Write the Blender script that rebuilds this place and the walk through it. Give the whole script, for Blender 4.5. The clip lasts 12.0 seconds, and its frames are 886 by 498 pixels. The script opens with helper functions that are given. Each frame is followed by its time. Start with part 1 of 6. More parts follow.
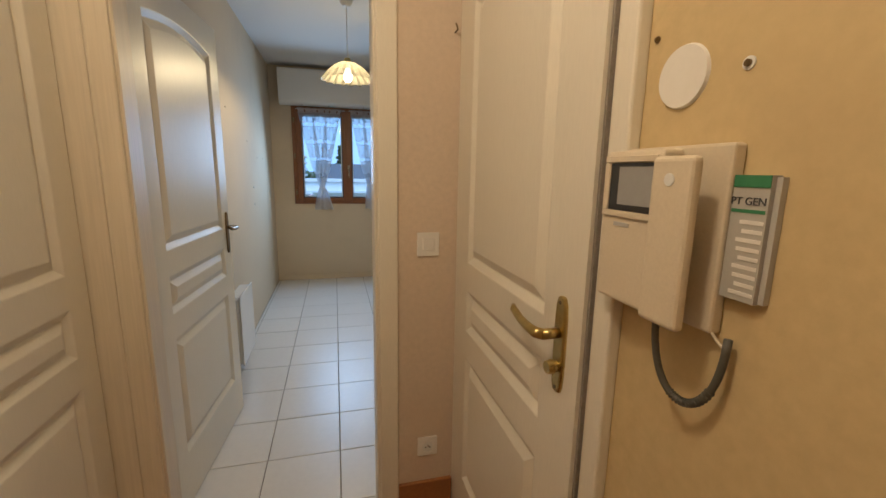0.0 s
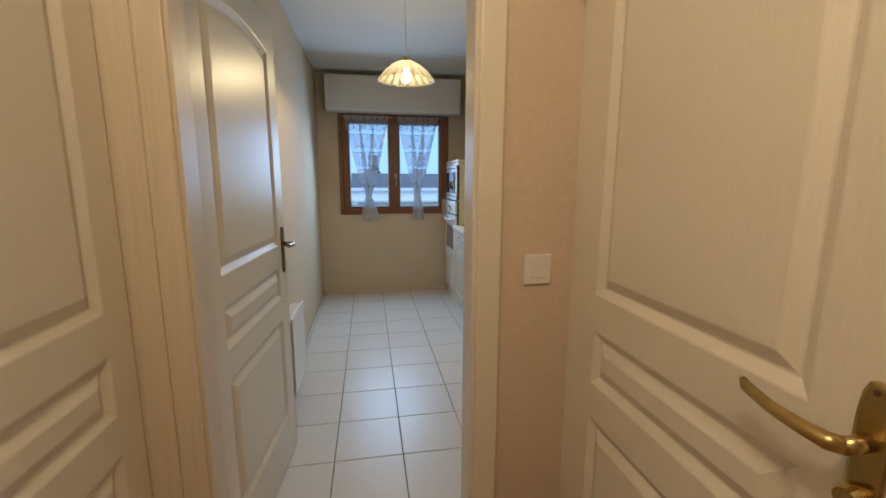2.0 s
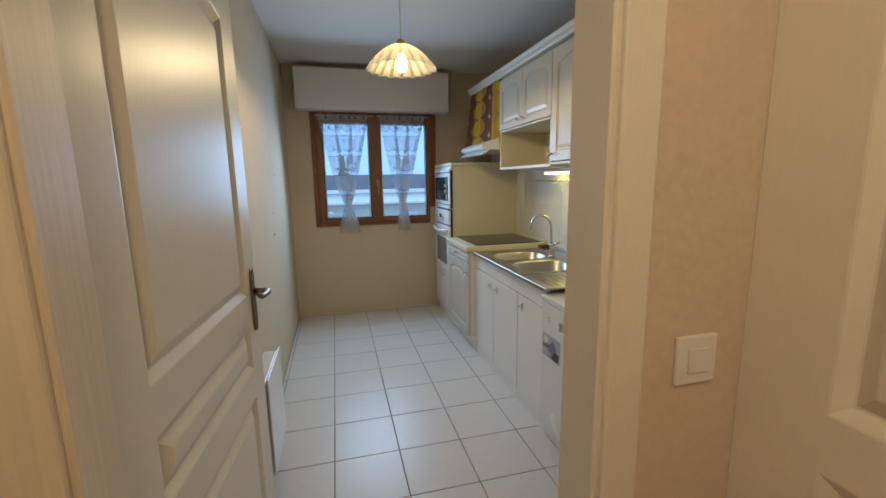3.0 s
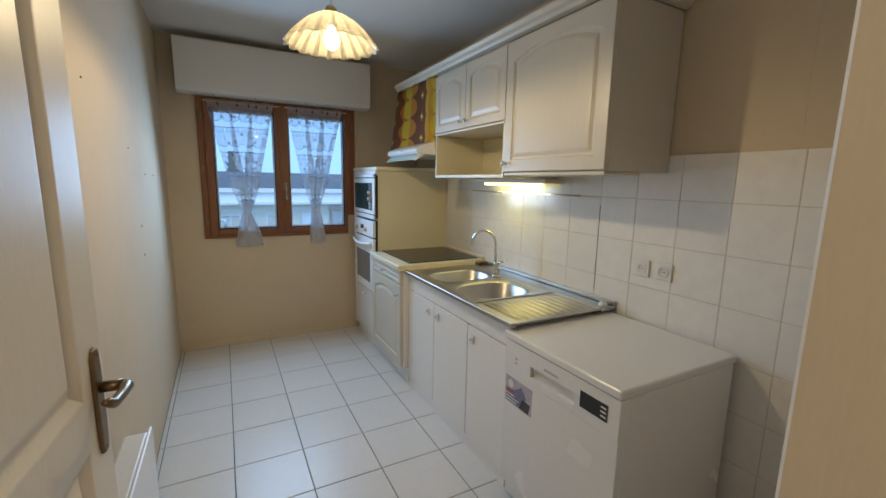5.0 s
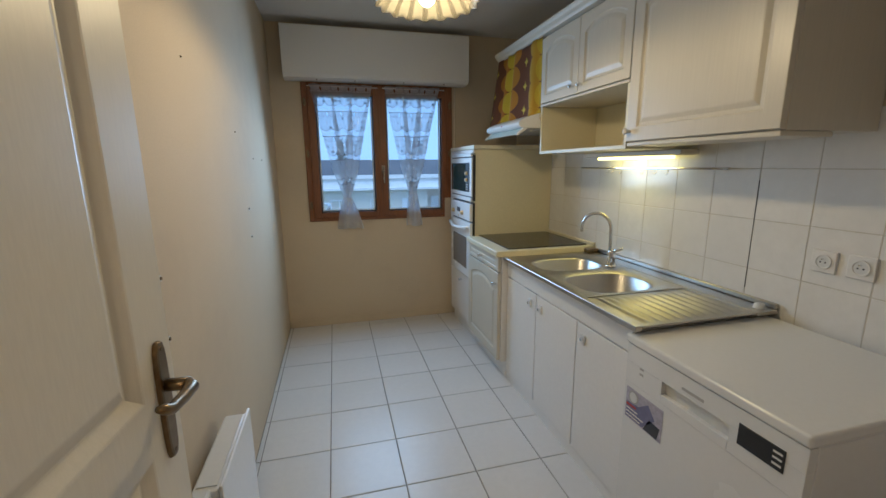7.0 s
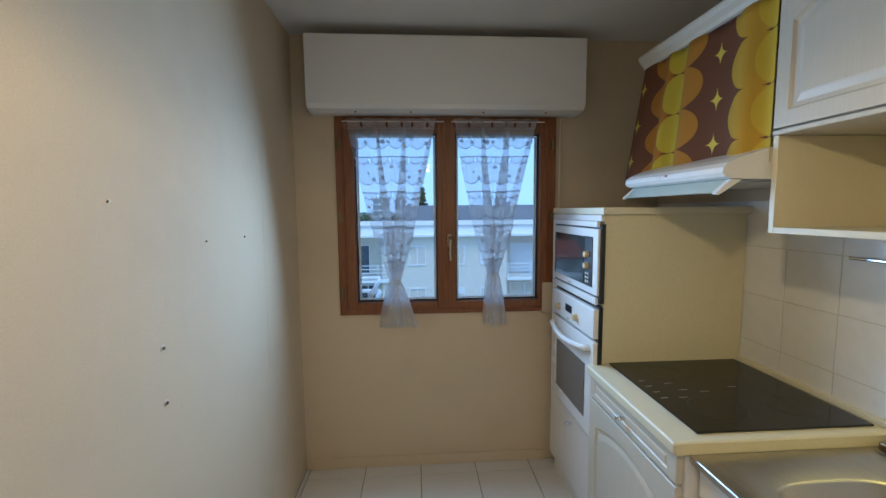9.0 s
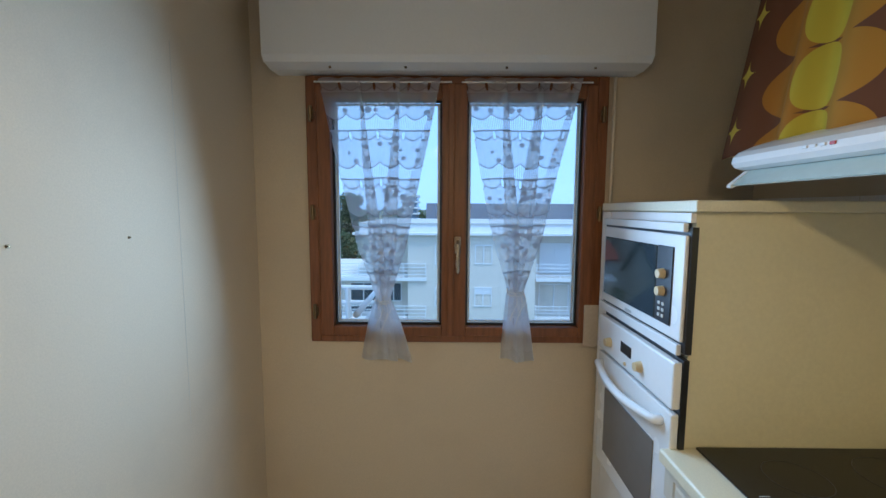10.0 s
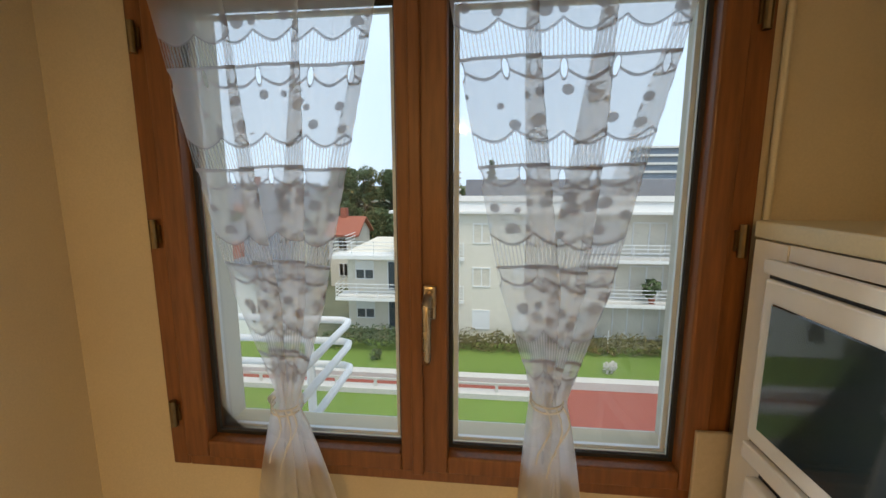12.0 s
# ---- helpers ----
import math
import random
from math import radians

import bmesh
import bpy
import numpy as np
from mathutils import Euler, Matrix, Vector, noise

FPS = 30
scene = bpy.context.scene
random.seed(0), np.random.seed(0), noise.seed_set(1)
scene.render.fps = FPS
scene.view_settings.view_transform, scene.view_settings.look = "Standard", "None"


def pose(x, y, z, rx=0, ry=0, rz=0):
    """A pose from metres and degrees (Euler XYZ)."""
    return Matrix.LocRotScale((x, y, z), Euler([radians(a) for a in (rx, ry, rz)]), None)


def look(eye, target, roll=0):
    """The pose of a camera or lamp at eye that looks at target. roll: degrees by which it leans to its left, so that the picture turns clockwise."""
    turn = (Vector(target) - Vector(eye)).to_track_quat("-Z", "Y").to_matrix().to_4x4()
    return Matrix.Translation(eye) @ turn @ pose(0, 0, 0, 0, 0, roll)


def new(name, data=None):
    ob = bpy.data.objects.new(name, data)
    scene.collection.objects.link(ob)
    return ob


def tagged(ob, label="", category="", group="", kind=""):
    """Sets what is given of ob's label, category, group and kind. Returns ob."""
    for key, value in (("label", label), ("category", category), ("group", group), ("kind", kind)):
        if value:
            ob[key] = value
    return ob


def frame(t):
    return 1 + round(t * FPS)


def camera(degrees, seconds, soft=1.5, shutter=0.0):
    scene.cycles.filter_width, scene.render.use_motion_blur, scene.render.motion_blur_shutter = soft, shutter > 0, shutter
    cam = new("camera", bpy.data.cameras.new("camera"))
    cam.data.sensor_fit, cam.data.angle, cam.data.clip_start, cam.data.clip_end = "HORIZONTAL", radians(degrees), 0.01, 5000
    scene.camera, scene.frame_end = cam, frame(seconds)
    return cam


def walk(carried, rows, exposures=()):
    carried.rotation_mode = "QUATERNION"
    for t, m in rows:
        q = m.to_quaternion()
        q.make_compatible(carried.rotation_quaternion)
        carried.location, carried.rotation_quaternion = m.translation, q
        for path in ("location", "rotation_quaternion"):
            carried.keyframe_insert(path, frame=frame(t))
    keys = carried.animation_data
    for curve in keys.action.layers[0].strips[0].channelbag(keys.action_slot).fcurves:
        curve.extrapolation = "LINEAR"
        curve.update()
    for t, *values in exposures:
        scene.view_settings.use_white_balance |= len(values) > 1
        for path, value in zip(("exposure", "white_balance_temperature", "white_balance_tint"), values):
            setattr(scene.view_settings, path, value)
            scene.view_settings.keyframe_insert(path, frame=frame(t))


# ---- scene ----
# ---- camera and walk ----
cam = camera(94.2, 12.0)
PATH = [
    (0, (0.241, -0.002, 1.369), (0.74, 1.899, 1.003), 1.0),
    (0.5, (0.262, -0.002, 1.371), (0.955, 1.84, 1.02), 1.0),
    (1, (0.247, 0.05, 1.364), (1.017, 1.863, 1.019), 1.7),
    (1.5, (0.155, 0.162, 1.376), (0.776, 2.029, 1.015), 0.4),
    (2, (0.088, 0.348, 1.363), (0.438, 2.289, 1.033), 0.2),
    (2.5, (0.074, 0.6, 1.404), (0.349, 2.559, 1.11), 3.0),
    (3, (-0.028, 0.906, 1.425), (0.463, 2.816, 1.093), -0.9),
    (4.8, (-0.078, 1.389, 1.442), (0.811, 3.146, 1.094), 1.0),
    (5, (-0.079, 1.405, 1.467), (0.849, 3.147, 1.146), 1.1),
    (5.5, (-0.09, 1.422, 1.518), (0.899, 3.142, 1.265), 0.9),
    (6, (-0.091, 1.424, 1.544), (0.924, 3.131, 1.304), 0.5),
    (6.5, (-0.08, 1.45, 1.445), (0.816, 3.201, 1.083), -0.1),
    (7, (-0.011, 1.618, 1.43), (0.481, 3.516, 1.032), -0.5),
    (7.5, (0.038, 1.89, 1.43), (0.427, 3.823, 1.098), -0.8),
    (7.7, (0.058, 2.045, 1.443), (0.443, 3.981, 1.12), -1.8),
    (9.3, (0.254, 3.104, 1.582), (0.339, 5.095, 1.409), -0.8),
    (9.5, (0.278, 3.226, 1.577), (0.349, 5.217, 1.405), -1.4),
    (10, (0.36, 3.55, 1.555), (0.35, 5.54, 1.359), 0.3),
    (10.5, (0.347, 3.833, 1.552), (0.307, 5.83, 1.45), -0.9),
    (11, (0.386, 4.099, 1.56), (0.332, 6.09, 1.383), 0.2),
    (11.5, (0.484, 4.312, 1.585), (0.332, 6.293, 1.352), 1.5),
    (12, (0.531, 4.483, 1.645), (0.323, 6.448, 1.334), -0.1),
]
EXPOSURES = [
    (0.0, 0.36, 5250, 12),
    (2.4, 0.26, 5350, 12),
    (3.1, 0.24, 5350, 12),
    (5.0, 0.36, 5300, 12),
    (7.5, 0.16, 5250, 11),
    (9.5, 0.40, 5200, 12),
    (10.5, 0.45, 5300, 11),
    (11.0, 0.57, 5850, 12),
    (11.5, 0.72, 8000, 15),
    (12.0, 0.58, 8800, 18),
]
walk(cam, [(t, look(eye, target, roll)) for t, eye, target, roll in PATH], EXPOSURES)

# ---- world and lights ----
world = bpy.data.worlds.new("overcast_sky")
scene.world = world
world.use_nodes = True
wn = world.node_tree
wn.nodes.clear()
sky = wn.nodes.new("ShaderNodeTexSky")
sky.sky_type, sky.sun_disc = "NISHITA", False
sky.sun_elevation, sky.sun_rotation = radians(32), radians(150)
coords = wn.nodes.new("ShaderNodeTexCoord")
cloud = wn.nodes.new("ShaderNodeTexNoise")
cloud.inputs["Scale"].default_value, cloud.inputs["Detail"].default_value = 2.2, 6
wn.links.new(coords.outputs["Generated"], cloud.inputs["Vector"])
grey = wn.nodes.new("ShaderNodeMix")
grey.data_type = "RGBA"
grey.inputs[6].default_value, grey.inputs[7].default_value = (5.4, 9.3, 15.6, 1), (8.8, 13.5, 20.4, 1)
wn.links.new(cloud.outputs["Fac"], grey.inputs[0])
blend = wn.nodes.new("ShaderNodeMix")
blend.data_type = "RGBA"
blend.inputs[0].default_value = 0.85
wn.links.new(sky.outputs[0], blend.inputs[6])
wn.links.new(grey.outputs[2], blend.inputs[7])
back = wn.nodes.new("ShaderNodeBackground")
back.inputs["Strength"].default_value = 0.07
wn.links.new(blend.outputs[2], back.inputs["Color"])
wo = wn.nodes.new("ShaderNodeOutputWorld")
wn.links.new(back.outputs[0], wo.inputs["Surface"])

sun = new("sun", bpy.data.lights.new("sun", "SUN"))
sun.data.energy, sun.data.angle, sun.data.color = 1.7, radians(20), (0.88, 0.95, 1.0)
sun.matrix_basis = look((0, 0, 30), (-6, 11, 0))


def point_lamp(name, at, watts, colour, radius):
    ob = new(name, bpy.data.lights.new(name, "POINT"))
    ob.data.energy, ob.data.color, ob.data.shadow_soft_size = watts, colour, radius
    ob.location = at
    return ob


point_lamp("pendant_bulb_light", (0.355, 3.233, 2.035), 15.0, (1.0, 0.70, 0.31), 0.03)
point_lamp("hall_lamp_light", (-0.10, 0.25, 2.32), 19, (1.0, 0.718, 0.385), 0.08)
tube_light = new("under_cabinet_light", bpy.data.lights.new("under_cabinet_light", "AREA"))
tube_light.data.shape, tube_light.data.size, tube_light.data.size_y = "RECTANGLE", 0.05, 0.52
tube_light.data.energy, tube_light.data.color = 0.6, (1.0, 0.72, 0.09)
tube_light.matrix_basis = look((1.618, 3.64, 1.448), (1.640, 3.64, 0.9))
# unseen area lamp added inside the curtains, standing in for the sky's light
window_fill = new("window_sky_fill", bpy.data.lights.new("window_sky_fill", "AREA"))
window_fill.data.shape, window_fill.data.size, window_fill.data.size_y = "RECTANGLE", 0.72, 0.72
window_fill.data.energy, window_fill.data.color = 11.2, (0.57, 0.80, 1.0)
window_fill.data.spread = radians(156)
window_fill.matrix_basis = look((0.30, 5.14, 1.56), (0.29, 4.0, 1.28))

# ---- materials ----
def node_mat(name):
    m = bpy.data.materials.new(name)
    m.use_nodes = True
    nt = m.node_tree
    nt.nodes.clear()
    out = nt.nodes.new("ShaderNodeOutputMaterial")
    return m, nt, out


def link(nt, a, b):
    nt.links.new(a, b)


def math_node(nt, op, a, b=None, c=None):
    n = nt.nodes.new("ShaderNodeMath")
    n.operation = op
    for i, v in enumerate((a, b, c)):
        if v is None:
            continue
        if isinstance(v, (int, float)):
            n.inputs[i].default_value = v
        else:
            nt.links.new(v, n.inputs[i])
    return n.outputs[0]


def noise_node(nt, vec, scale, detail=4.0, rough=0.6):
    n = nt.nodes.new("ShaderNodeTexNoise")
    n.inputs["Scale"].default_value = scale
    n.inputs["Detail"].default_value = detail
    n.inputs["Roughness"].default_value = rough
    nt.links.new(vec, n.inputs["Vector"])
    return n.outputs["Fac"]


def mix_col(nt, fac, a, b, blend="MIX"):
    n = nt.nodes.new("ShaderNodeMix")
    n.data_type, n.blend_type = "RGBA", blend
    for sock, v in ((n.inputs[0], fac), (n.inputs[6], a), (n.inputs[7], b)):
        if isinstance(v, (int, float)):
            sock.default_value = v
        elif isinstance(v, tuple):
            sock.default_value = (*v[:3], 1)
        else:
            nt.links.new(v, sock)
    return n.outputs[2]


def ramp(nt, fac, lo, hi):
    n = nt.nodes.new("ShaderNodeMapRange")
    n.inputs[1].default_value, n.inputs[2].default_value = lo, hi
    nt.links.new(fac, n.inputs[0])
    return n.outputs[0]


def surface(name, col, rough=0.5, metal=0.0, fine=60.0, coarse=2.5, vary=0.12, stretch=(1, 1, 1), bump=0.15, dist=0.002,
            per_object=0.0, stain=None, stain_amount=0.0, coat=0.0, rough_vary=0.1, spec=0.5):
    """A painted, wooden, metal or stone surface: base colour with broad and fine variation, stains and relief."""
    m, nt, out = node_mat(name)
    geo = nt.nodes.new("ShaderNodeNewGeometry")
    place = geo.outputs["Position"]
    mp = nt.nodes.new("ShaderNodeMapping")
    mp.inputs["Scale"].default_value = stretch
    link(nt, place, mp.inputs["Vector"])
    v = mp.outputs["Vector"]
    f, c = noise_node(nt, v, fine), noise_node(nt, v, coarse, 3.0)
    dark = tuple(x * (1 - vary) for x in col)
    light = tuple(min(1, x * (1 + vary * 0.6)) for x in col)
    base = mix_col(nt, ramp(nt, f, 0.3, 0.7), dark, light)
    base = mix_col(nt, math_node(nt, "MULTIPLY", ramp(nt, c, 0.35, 0.7), 0.6), base, tuple(x * (1 - vary * 0.8) for x in col))
    if stain:
        s = noise_node(nt, place, 1.3, 5.0, 0.65)
        base = mix_col(nt, math_node(nt, "MULTIPLY", ramp(nt, s, 0.52, 0.75), stain_amount), base, stain)
    if per_object:
        oi = nt.nodes.new("ShaderNodeObjectInfo")
        base = mix_col(nt, math_node(nt, "MULTIPLY", oi.outputs["Random"], per_object), base, tuple(x * 0.8 for x in col))
    p = nt.nodes.new("ShaderNodeBsdfPrincipled")
    link(nt, base, p.inputs["Base Color"])
    p.inputs["Metallic"].default_value = metal
    p.inputs["Specular IOR Level"].default_value = spec
    p.inputs["Coat Weight"].default_value = coat
    r = math_node(nt, "MULTIPLY_ADD", c, rough_vary, rough - rough_vary * 0.5)
    link(nt, r, p.inputs["Roughness"])
    if bump:
        b = nt.nodes.new("ShaderNodeBump")
        b.inputs["Strength"].default_value, b.inputs["Distance"].default_value = bump, dist
        link(nt, f, b.inputs["Height"])
        link(nt, b.outputs["Normal"], p.inputs["Normal"])
    link(nt, p.outputs["BSDF"], out.inputs["Surface"])
    return m


def glow(name, col, strength):
    m, nt, out = node_mat(name)
    e = nt.nodes.new("ShaderNodeEmission")
    e.inputs["Color"].default_value, e.inputs["Strength"].default_value = (*col, 1), strength
    link(nt, e.outputs[0], out.inputs["Surface"])
    return m


def clear_glass(name, tint=(0.97, 0.99, 0.98), gloss=0.06):
    m, nt, out = node_mat(name)
    t, g = nt.nodes.new("ShaderNodeBsdfTransparent"), nt.nodes.new("ShaderNodeBsdfGlossy")
    t.inputs["Color"].default_value = (*tint, 1)
    g.inputs["Roughness"].default_value = 0.02
    fr = nt.nodes.new("ShaderNodeFresnel")
    fr.inputs["IOR"].default_value = 1.45
    mx = nt.nodes.new("ShaderNodeMixShader")
    link(nt, math_node(nt, "MULTIPLY", fr.outputs[0], gloss * 16), mx.inputs[0])
    link(nt, t.outputs[0], mx.inputs[1])
    link(nt, g.outputs[0], mx.inputs[2])
    link(nt, mx.outputs[0], out.inputs["Surface"])
    return m


def sheer_lace(name):
    """Voile with bands of embroidered dots, scallops, drawn threads and eyelets. UV is in metres of cloth."""
    m, nt, out = node_mat(name)
    uv = nt.nodes.new("ShaderNodeUVMap")
    sep = nt.nodes.new("ShaderNodeSeparateXYZ")
    link(nt, uv.outputs[0], sep.inputs[0])
    u, v = sep.outputs[0], sep.outputs[1]
    M = lambda op, a, b=None, c=None: math_node(nt, op, a, b, c)
    period = 0.199
    f = M("FRACT", M("DIVIDE", M("ADD", v, period - 0.205 + period), period))
    swag = M("ABSOLUTE", M("SINE", M("MULTIPLY", u, math.pi / 0.084)))
    near = lambda a, b, w: M("LESS_THAN", M("ABSOLUTE", M("SUBTRACT", a, b)), w)
    low = M("MULTIPLY_ADD", swag, 0.11, 0.68)
    line_a = near(f, low, 0.016)
    line_b = near(f, 0.016, 0.017)
    line_c = near(f, M("MULTIPLY_ADD", swag, 0.11, 0.10), 0.015)
    open_band = M("GREATER_THAN", f, low)
    thread = M("MULTIPLY", M("LESS_THAN", M("FRACT", M("DIVIDE", u, 0.0075)), 0.38), open_band)
    stretch = nt.nodes.new("ShaderNodeMapping")
    stretch.inputs["Scale"].default_value = (0.9, 1.0, 1.0)
    link(nt, uv.outputs[0], stretch.inputs["Vector"])
    vor = nt.nodes.new("ShaderNodeTexVoronoi")
    vor.voronoi_dimensions = "2D"
    vor.inputs["Scale"].default_value = 19.0
    vor.inputs["Randomness"].default_value = 0.8
    link(nt, stretch.outputs[0], vor.inputs["Vector"])
    size = M("MULTIPLY_ADD", nt_red(nt, vor.outputs["Color"]), 0.16, 0.10)
    dots = M("MULTIPLY", M("LESS_THAN", vor.outputs["Distance"], size), M("MULTIPLY", M("GREATER_THAN", f, 0.24), M("LESS_THAN", f, 0.68)))
    ov_u = M("DIVIDE", M("SUBTRACT", M("FRACT", M("ADD", M("DIVIDE", u, 0.084), 0.5)), 0.5), 0.072)
    ov_v = M("DIVIDE", M("SUBTRACT", f, 0.115), 0.085)
    eye = M("LESS_THAN", M("ADD", M("MULTIPLY", ov_u, ov_u), M("MULTIPLY", ov_v, ov_v)), 1.0)
    rim = M("LESS_THAN", M("ADD", M("MULTIPLY", ov_u, ov_u), M("MULTIPLY", ov_v, ov_v)), 1.7)
    embroid = M("MINIMUM", M("ADD", M("ADD", line_a, line_b), M("ADD", M("ADD", line_c, rim), M("ADD", dots, M("MULTIPLY", thread, 0.5)))), 1.0)
    hem = M("LESS_THAN", v, 0.055)
    plain = M("SUBTRACT", 1.0, M("MULTIPLY", ramp(nt, v, 0.84, 0.94), 0.75))
    embroid = M("MULTIPLY", embroid, plain)
    cover = M("ADD", 0.47, M("MULTIPLY", embroid, 0.42))
    cover = M("SUBTRACT", cover, M("MULTIPLY", M("MULTIPLY", open_band, plain), 0.26))
    cover = M("ADD", cover, M("MULTIPLY", hem, 0.25))
    cover = M("ADD", cover, M("MULTIPLY", ramp(nt, v, 0.70, 0.95), 0.30))
    cover = M("MULTIPLY", cover, M("SUBTRACT", 1.0, M("MULTIPLY", M("MULTIPLY", eye, plain), 0.9)))
    weave = noise_node(nt, uv.outputs[0], 900.0, 1.0)
    cover = M("ADD", cover, M("MULTIPLY", M("SUBTRACT", weave, 0.5), 0.08))
    col = mix_col(nt, embroid, (0.93, 0.94, 0.96), (0.52, 0.50, 0.52))
    d, tl, tr = nt.nodes.new("ShaderNodeBsdfDiffuse"), nt.nodes.new("ShaderNodeBsdfTranslucent"), nt.nodes.new("ShaderNodeBsdfTransparent")
    link(nt, col, d.inputs["Color"])
    link(nt, col, tl.inputs["Color"])
    cloth, mx = nt.nodes.new("ShaderNodeMixShader"), nt.nodes.new("ShaderNodeMixShader")
    cloth.inputs[0].default_value = 0.82
    link(nt, d.outputs[0], cloth.inputs[1])
    link(nt, tl.outputs[0], cloth.inputs[2])
    link(nt, cover, mx.inputs[0])
    link(nt, tr.outputs[0], mx.inputs[1])
    link(nt, cloth.outputs[0], mx.inputs[2])
    link(nt, mx.outputs[0], out.inputs["Surface"])
    return m


def nt_red(nt, colour):
    s = nt.nodes.new("ShaderNodeSeparateColor")
    nt.links.new(colour, s.inputs[0])
    return s.outputs[0]


def retro_cloth(name):
    """Cotton print: pairs of overlapping mustard discs with yellow ovals on brown, stars between them. UV in metres."""
    m, nt, out = node_mat(name)
    uv = nt.nodes.new("ShaderNodeUVMap")
    sep = nt.nodes.new("ShaderNodeSeparateXYZ")
    link(nt, uv.outputs[0], sep.inputs[0])
    M = lambda op, a, b=None, c=None: math_node(nt, op, a, b, c)
    cu, cv = 0.484, 0.160
    a = M("DIVIDE", M("ADD", sep.outputs[0], cu - 0.261), cu)
    b = M("DIVIDE", M("ADD", sep.outputs[1], 2 * cv - 0.258), cv)
    dx = M("MULTIPLY", M("SUBTRACT", M("FRACT", a), 0.5), cu)
    dy = M("MULTIPLY", M("SUBTRACT", M("FRACT", b), 0.5), cv)

    def disc(off, rx, ry):
        ex, ey = M("DIVIDE", M("SUBTRACT", dx, off), rx), M("DIVIDE", dy, ry)
        return M("LESS_THAN", M("ADD", M("MULTIPLY", ex, ex), M("MULTIPLY", ey, ey)), 1.0)
    one, two, oval = disc(-0.060, 0.112, 0.0815), disc(0.060, 0.112, 0.0815), disc(0.0, 0.058, 0.079)
    either = M("MAXIMUM", one, two)
    odd = M("MODULO", M("FLOOR", a), 2.0)
    cx = M("SUBTRACT", cu * 0.5, M("ABSOLUTE", dx))
    cy = M("SUBTRACT", cv * 0.5, M("ABSOLUTE", dy))
    star = M("LESS_THAN", M("ADD", M("SQRT", M("MULTIPLY", cx, 1.3)), M("SQRT", cy)), 0.215)
    c = mix_col(nt, one, (0.125, 0.042, 0.010), (0.38, 0.165, 0.004))
    c = mix_col(nt, two, c, (0.35, 0.140, 0.004))
    c = mix_col(nt, M("MULTIPLY", one, two), c, (0.42, 0.205, 0.005))
    c = mix_col(nt, oval, c, (0.47, 0.345, 0.010))
    c = mix_col(nt, M("MULTIPLY", M("LESS_THAN", odd, 0.5), M("MULTIPLY", either, 0.55)), c, (0.54, 0.36, 0.012))
    c = mix_col(nt, star, c, (0.60, 0.47, 0.05))
    p = nt.nodes.new("ShaderNodeBsdfPrincipled")
    link(nt, c, p.inputs["Base Color"])
    p.inputs["Roughness"].default_value = 0.85
    w = noise_node(nt, uv.outputs[0], 700.0, 1.0)
    bp = nt.nodes.new("ShaderNodeBump")
    bp.inputs["Strength"].default_value, bp.inputs["Distance"].default_value = 0.2, 0.001
    link(nt, w, bp.inputs["Height"])
    link(nt, bp.outputs["Normal"], p.inputs["Normal"])
    link(nt, p.outputs[0], out.inputs["Surface"])
    return m


def ribbed_glass_shade(name):
    m, nt, out = node_mat(name)
    tc = nt.nodes.new("ShaderNodeTexCoord")
    f = noise_node(nt, tc.outputs["Object"], 35.0, 3.0)
    c = mix_col(nt, f, (0.19, 0.178, 0.14), (0.24, 0.226, 0.18))
    sep = nt.nodes.new("ShaderNodeSeparateXYZ")
    link(nt, tc.outputs["Object"], sep.inputs[0])
    # shading of the ribs put into the colour: a darker stripe along each flute
    turn = math_node(nt, "ARCTAN2", math_node(nt, "SUBTRACT", sep.outputs[1], 3.233), math_node(nt, "SUBTRACT", sep.outputs[0], 0.355))
    flute_shade = ramp(nt, math_node(nt, "COSINE", math_node(nt, "MULTIPLY", turn, 18.0)), 0.2, 1.0)
    c = mix_col(nt, flute_shade, c, (0.10, 0.092, 0.066))
    tl, d = nt.nodes.new("ShaderNodeBsdfTranslucent"), nt.nodes.new("ShaderNodeBsdfPrincipled")
    link(nt, c, tl.inputs["Color"])
    link(nt, c, d.inputs["Base Color"])
    d.inputs["Roughness"].default_value = 0.25
    mx = nt.nodes.new("ShaderNodeMixShader")
    mx.inputs[0].default_value = 0.5
    link(nt, tl.outputs[0], mx.inputs[1])
    link(nt, d.outputs[0], mx.inputs[2])
    thin, clear = nt.nodes.new("ShaderNodeMixShader"), nt.nodes.new("ShaderNodeBsdfTransparent")
    thin.inputs[0].default_value = 0.34
    link(nt, mx.outputs[0], thin.inputs[1])
    link(nt, clear.outputs[0], thin.inputs[2])
    link(nt, thin.outputs[0], out.inputs["Surface"])
    return m


WALLPAPER = surface("cream textured wallpaper", (0.63, 0.525, 0.37), 0.85, fine=240, vary=0.07, bump=0.25, dist=0.0015, stain=(0.47, 0.385, 0.28), stain_amount=0.42)
HALL_PAPER = surface("yellow sponged wallpaper", (0.58, 0.455, 0.235), 0.8, fine=45, vary=0.08, bump=0.2, dist=0.0015, stain=(0.48, 0.35, 0.19), stain_amount=0.35)
HALL_PAPER_PALE = surface("pale beige wallpaper", (0.66, 0.55, 0.43), 0.8, fine=50, vary=0.08, bump=0.2, dist=0.0015, stain=(0.56, 0.44, 0.32), stain_amount=0.3)
CEILING_PAINT = surface("matt white ceiling paint", (0.70, 0.69, 0.67), 0.9, fine=160, vary=0.04, bump=0.15)
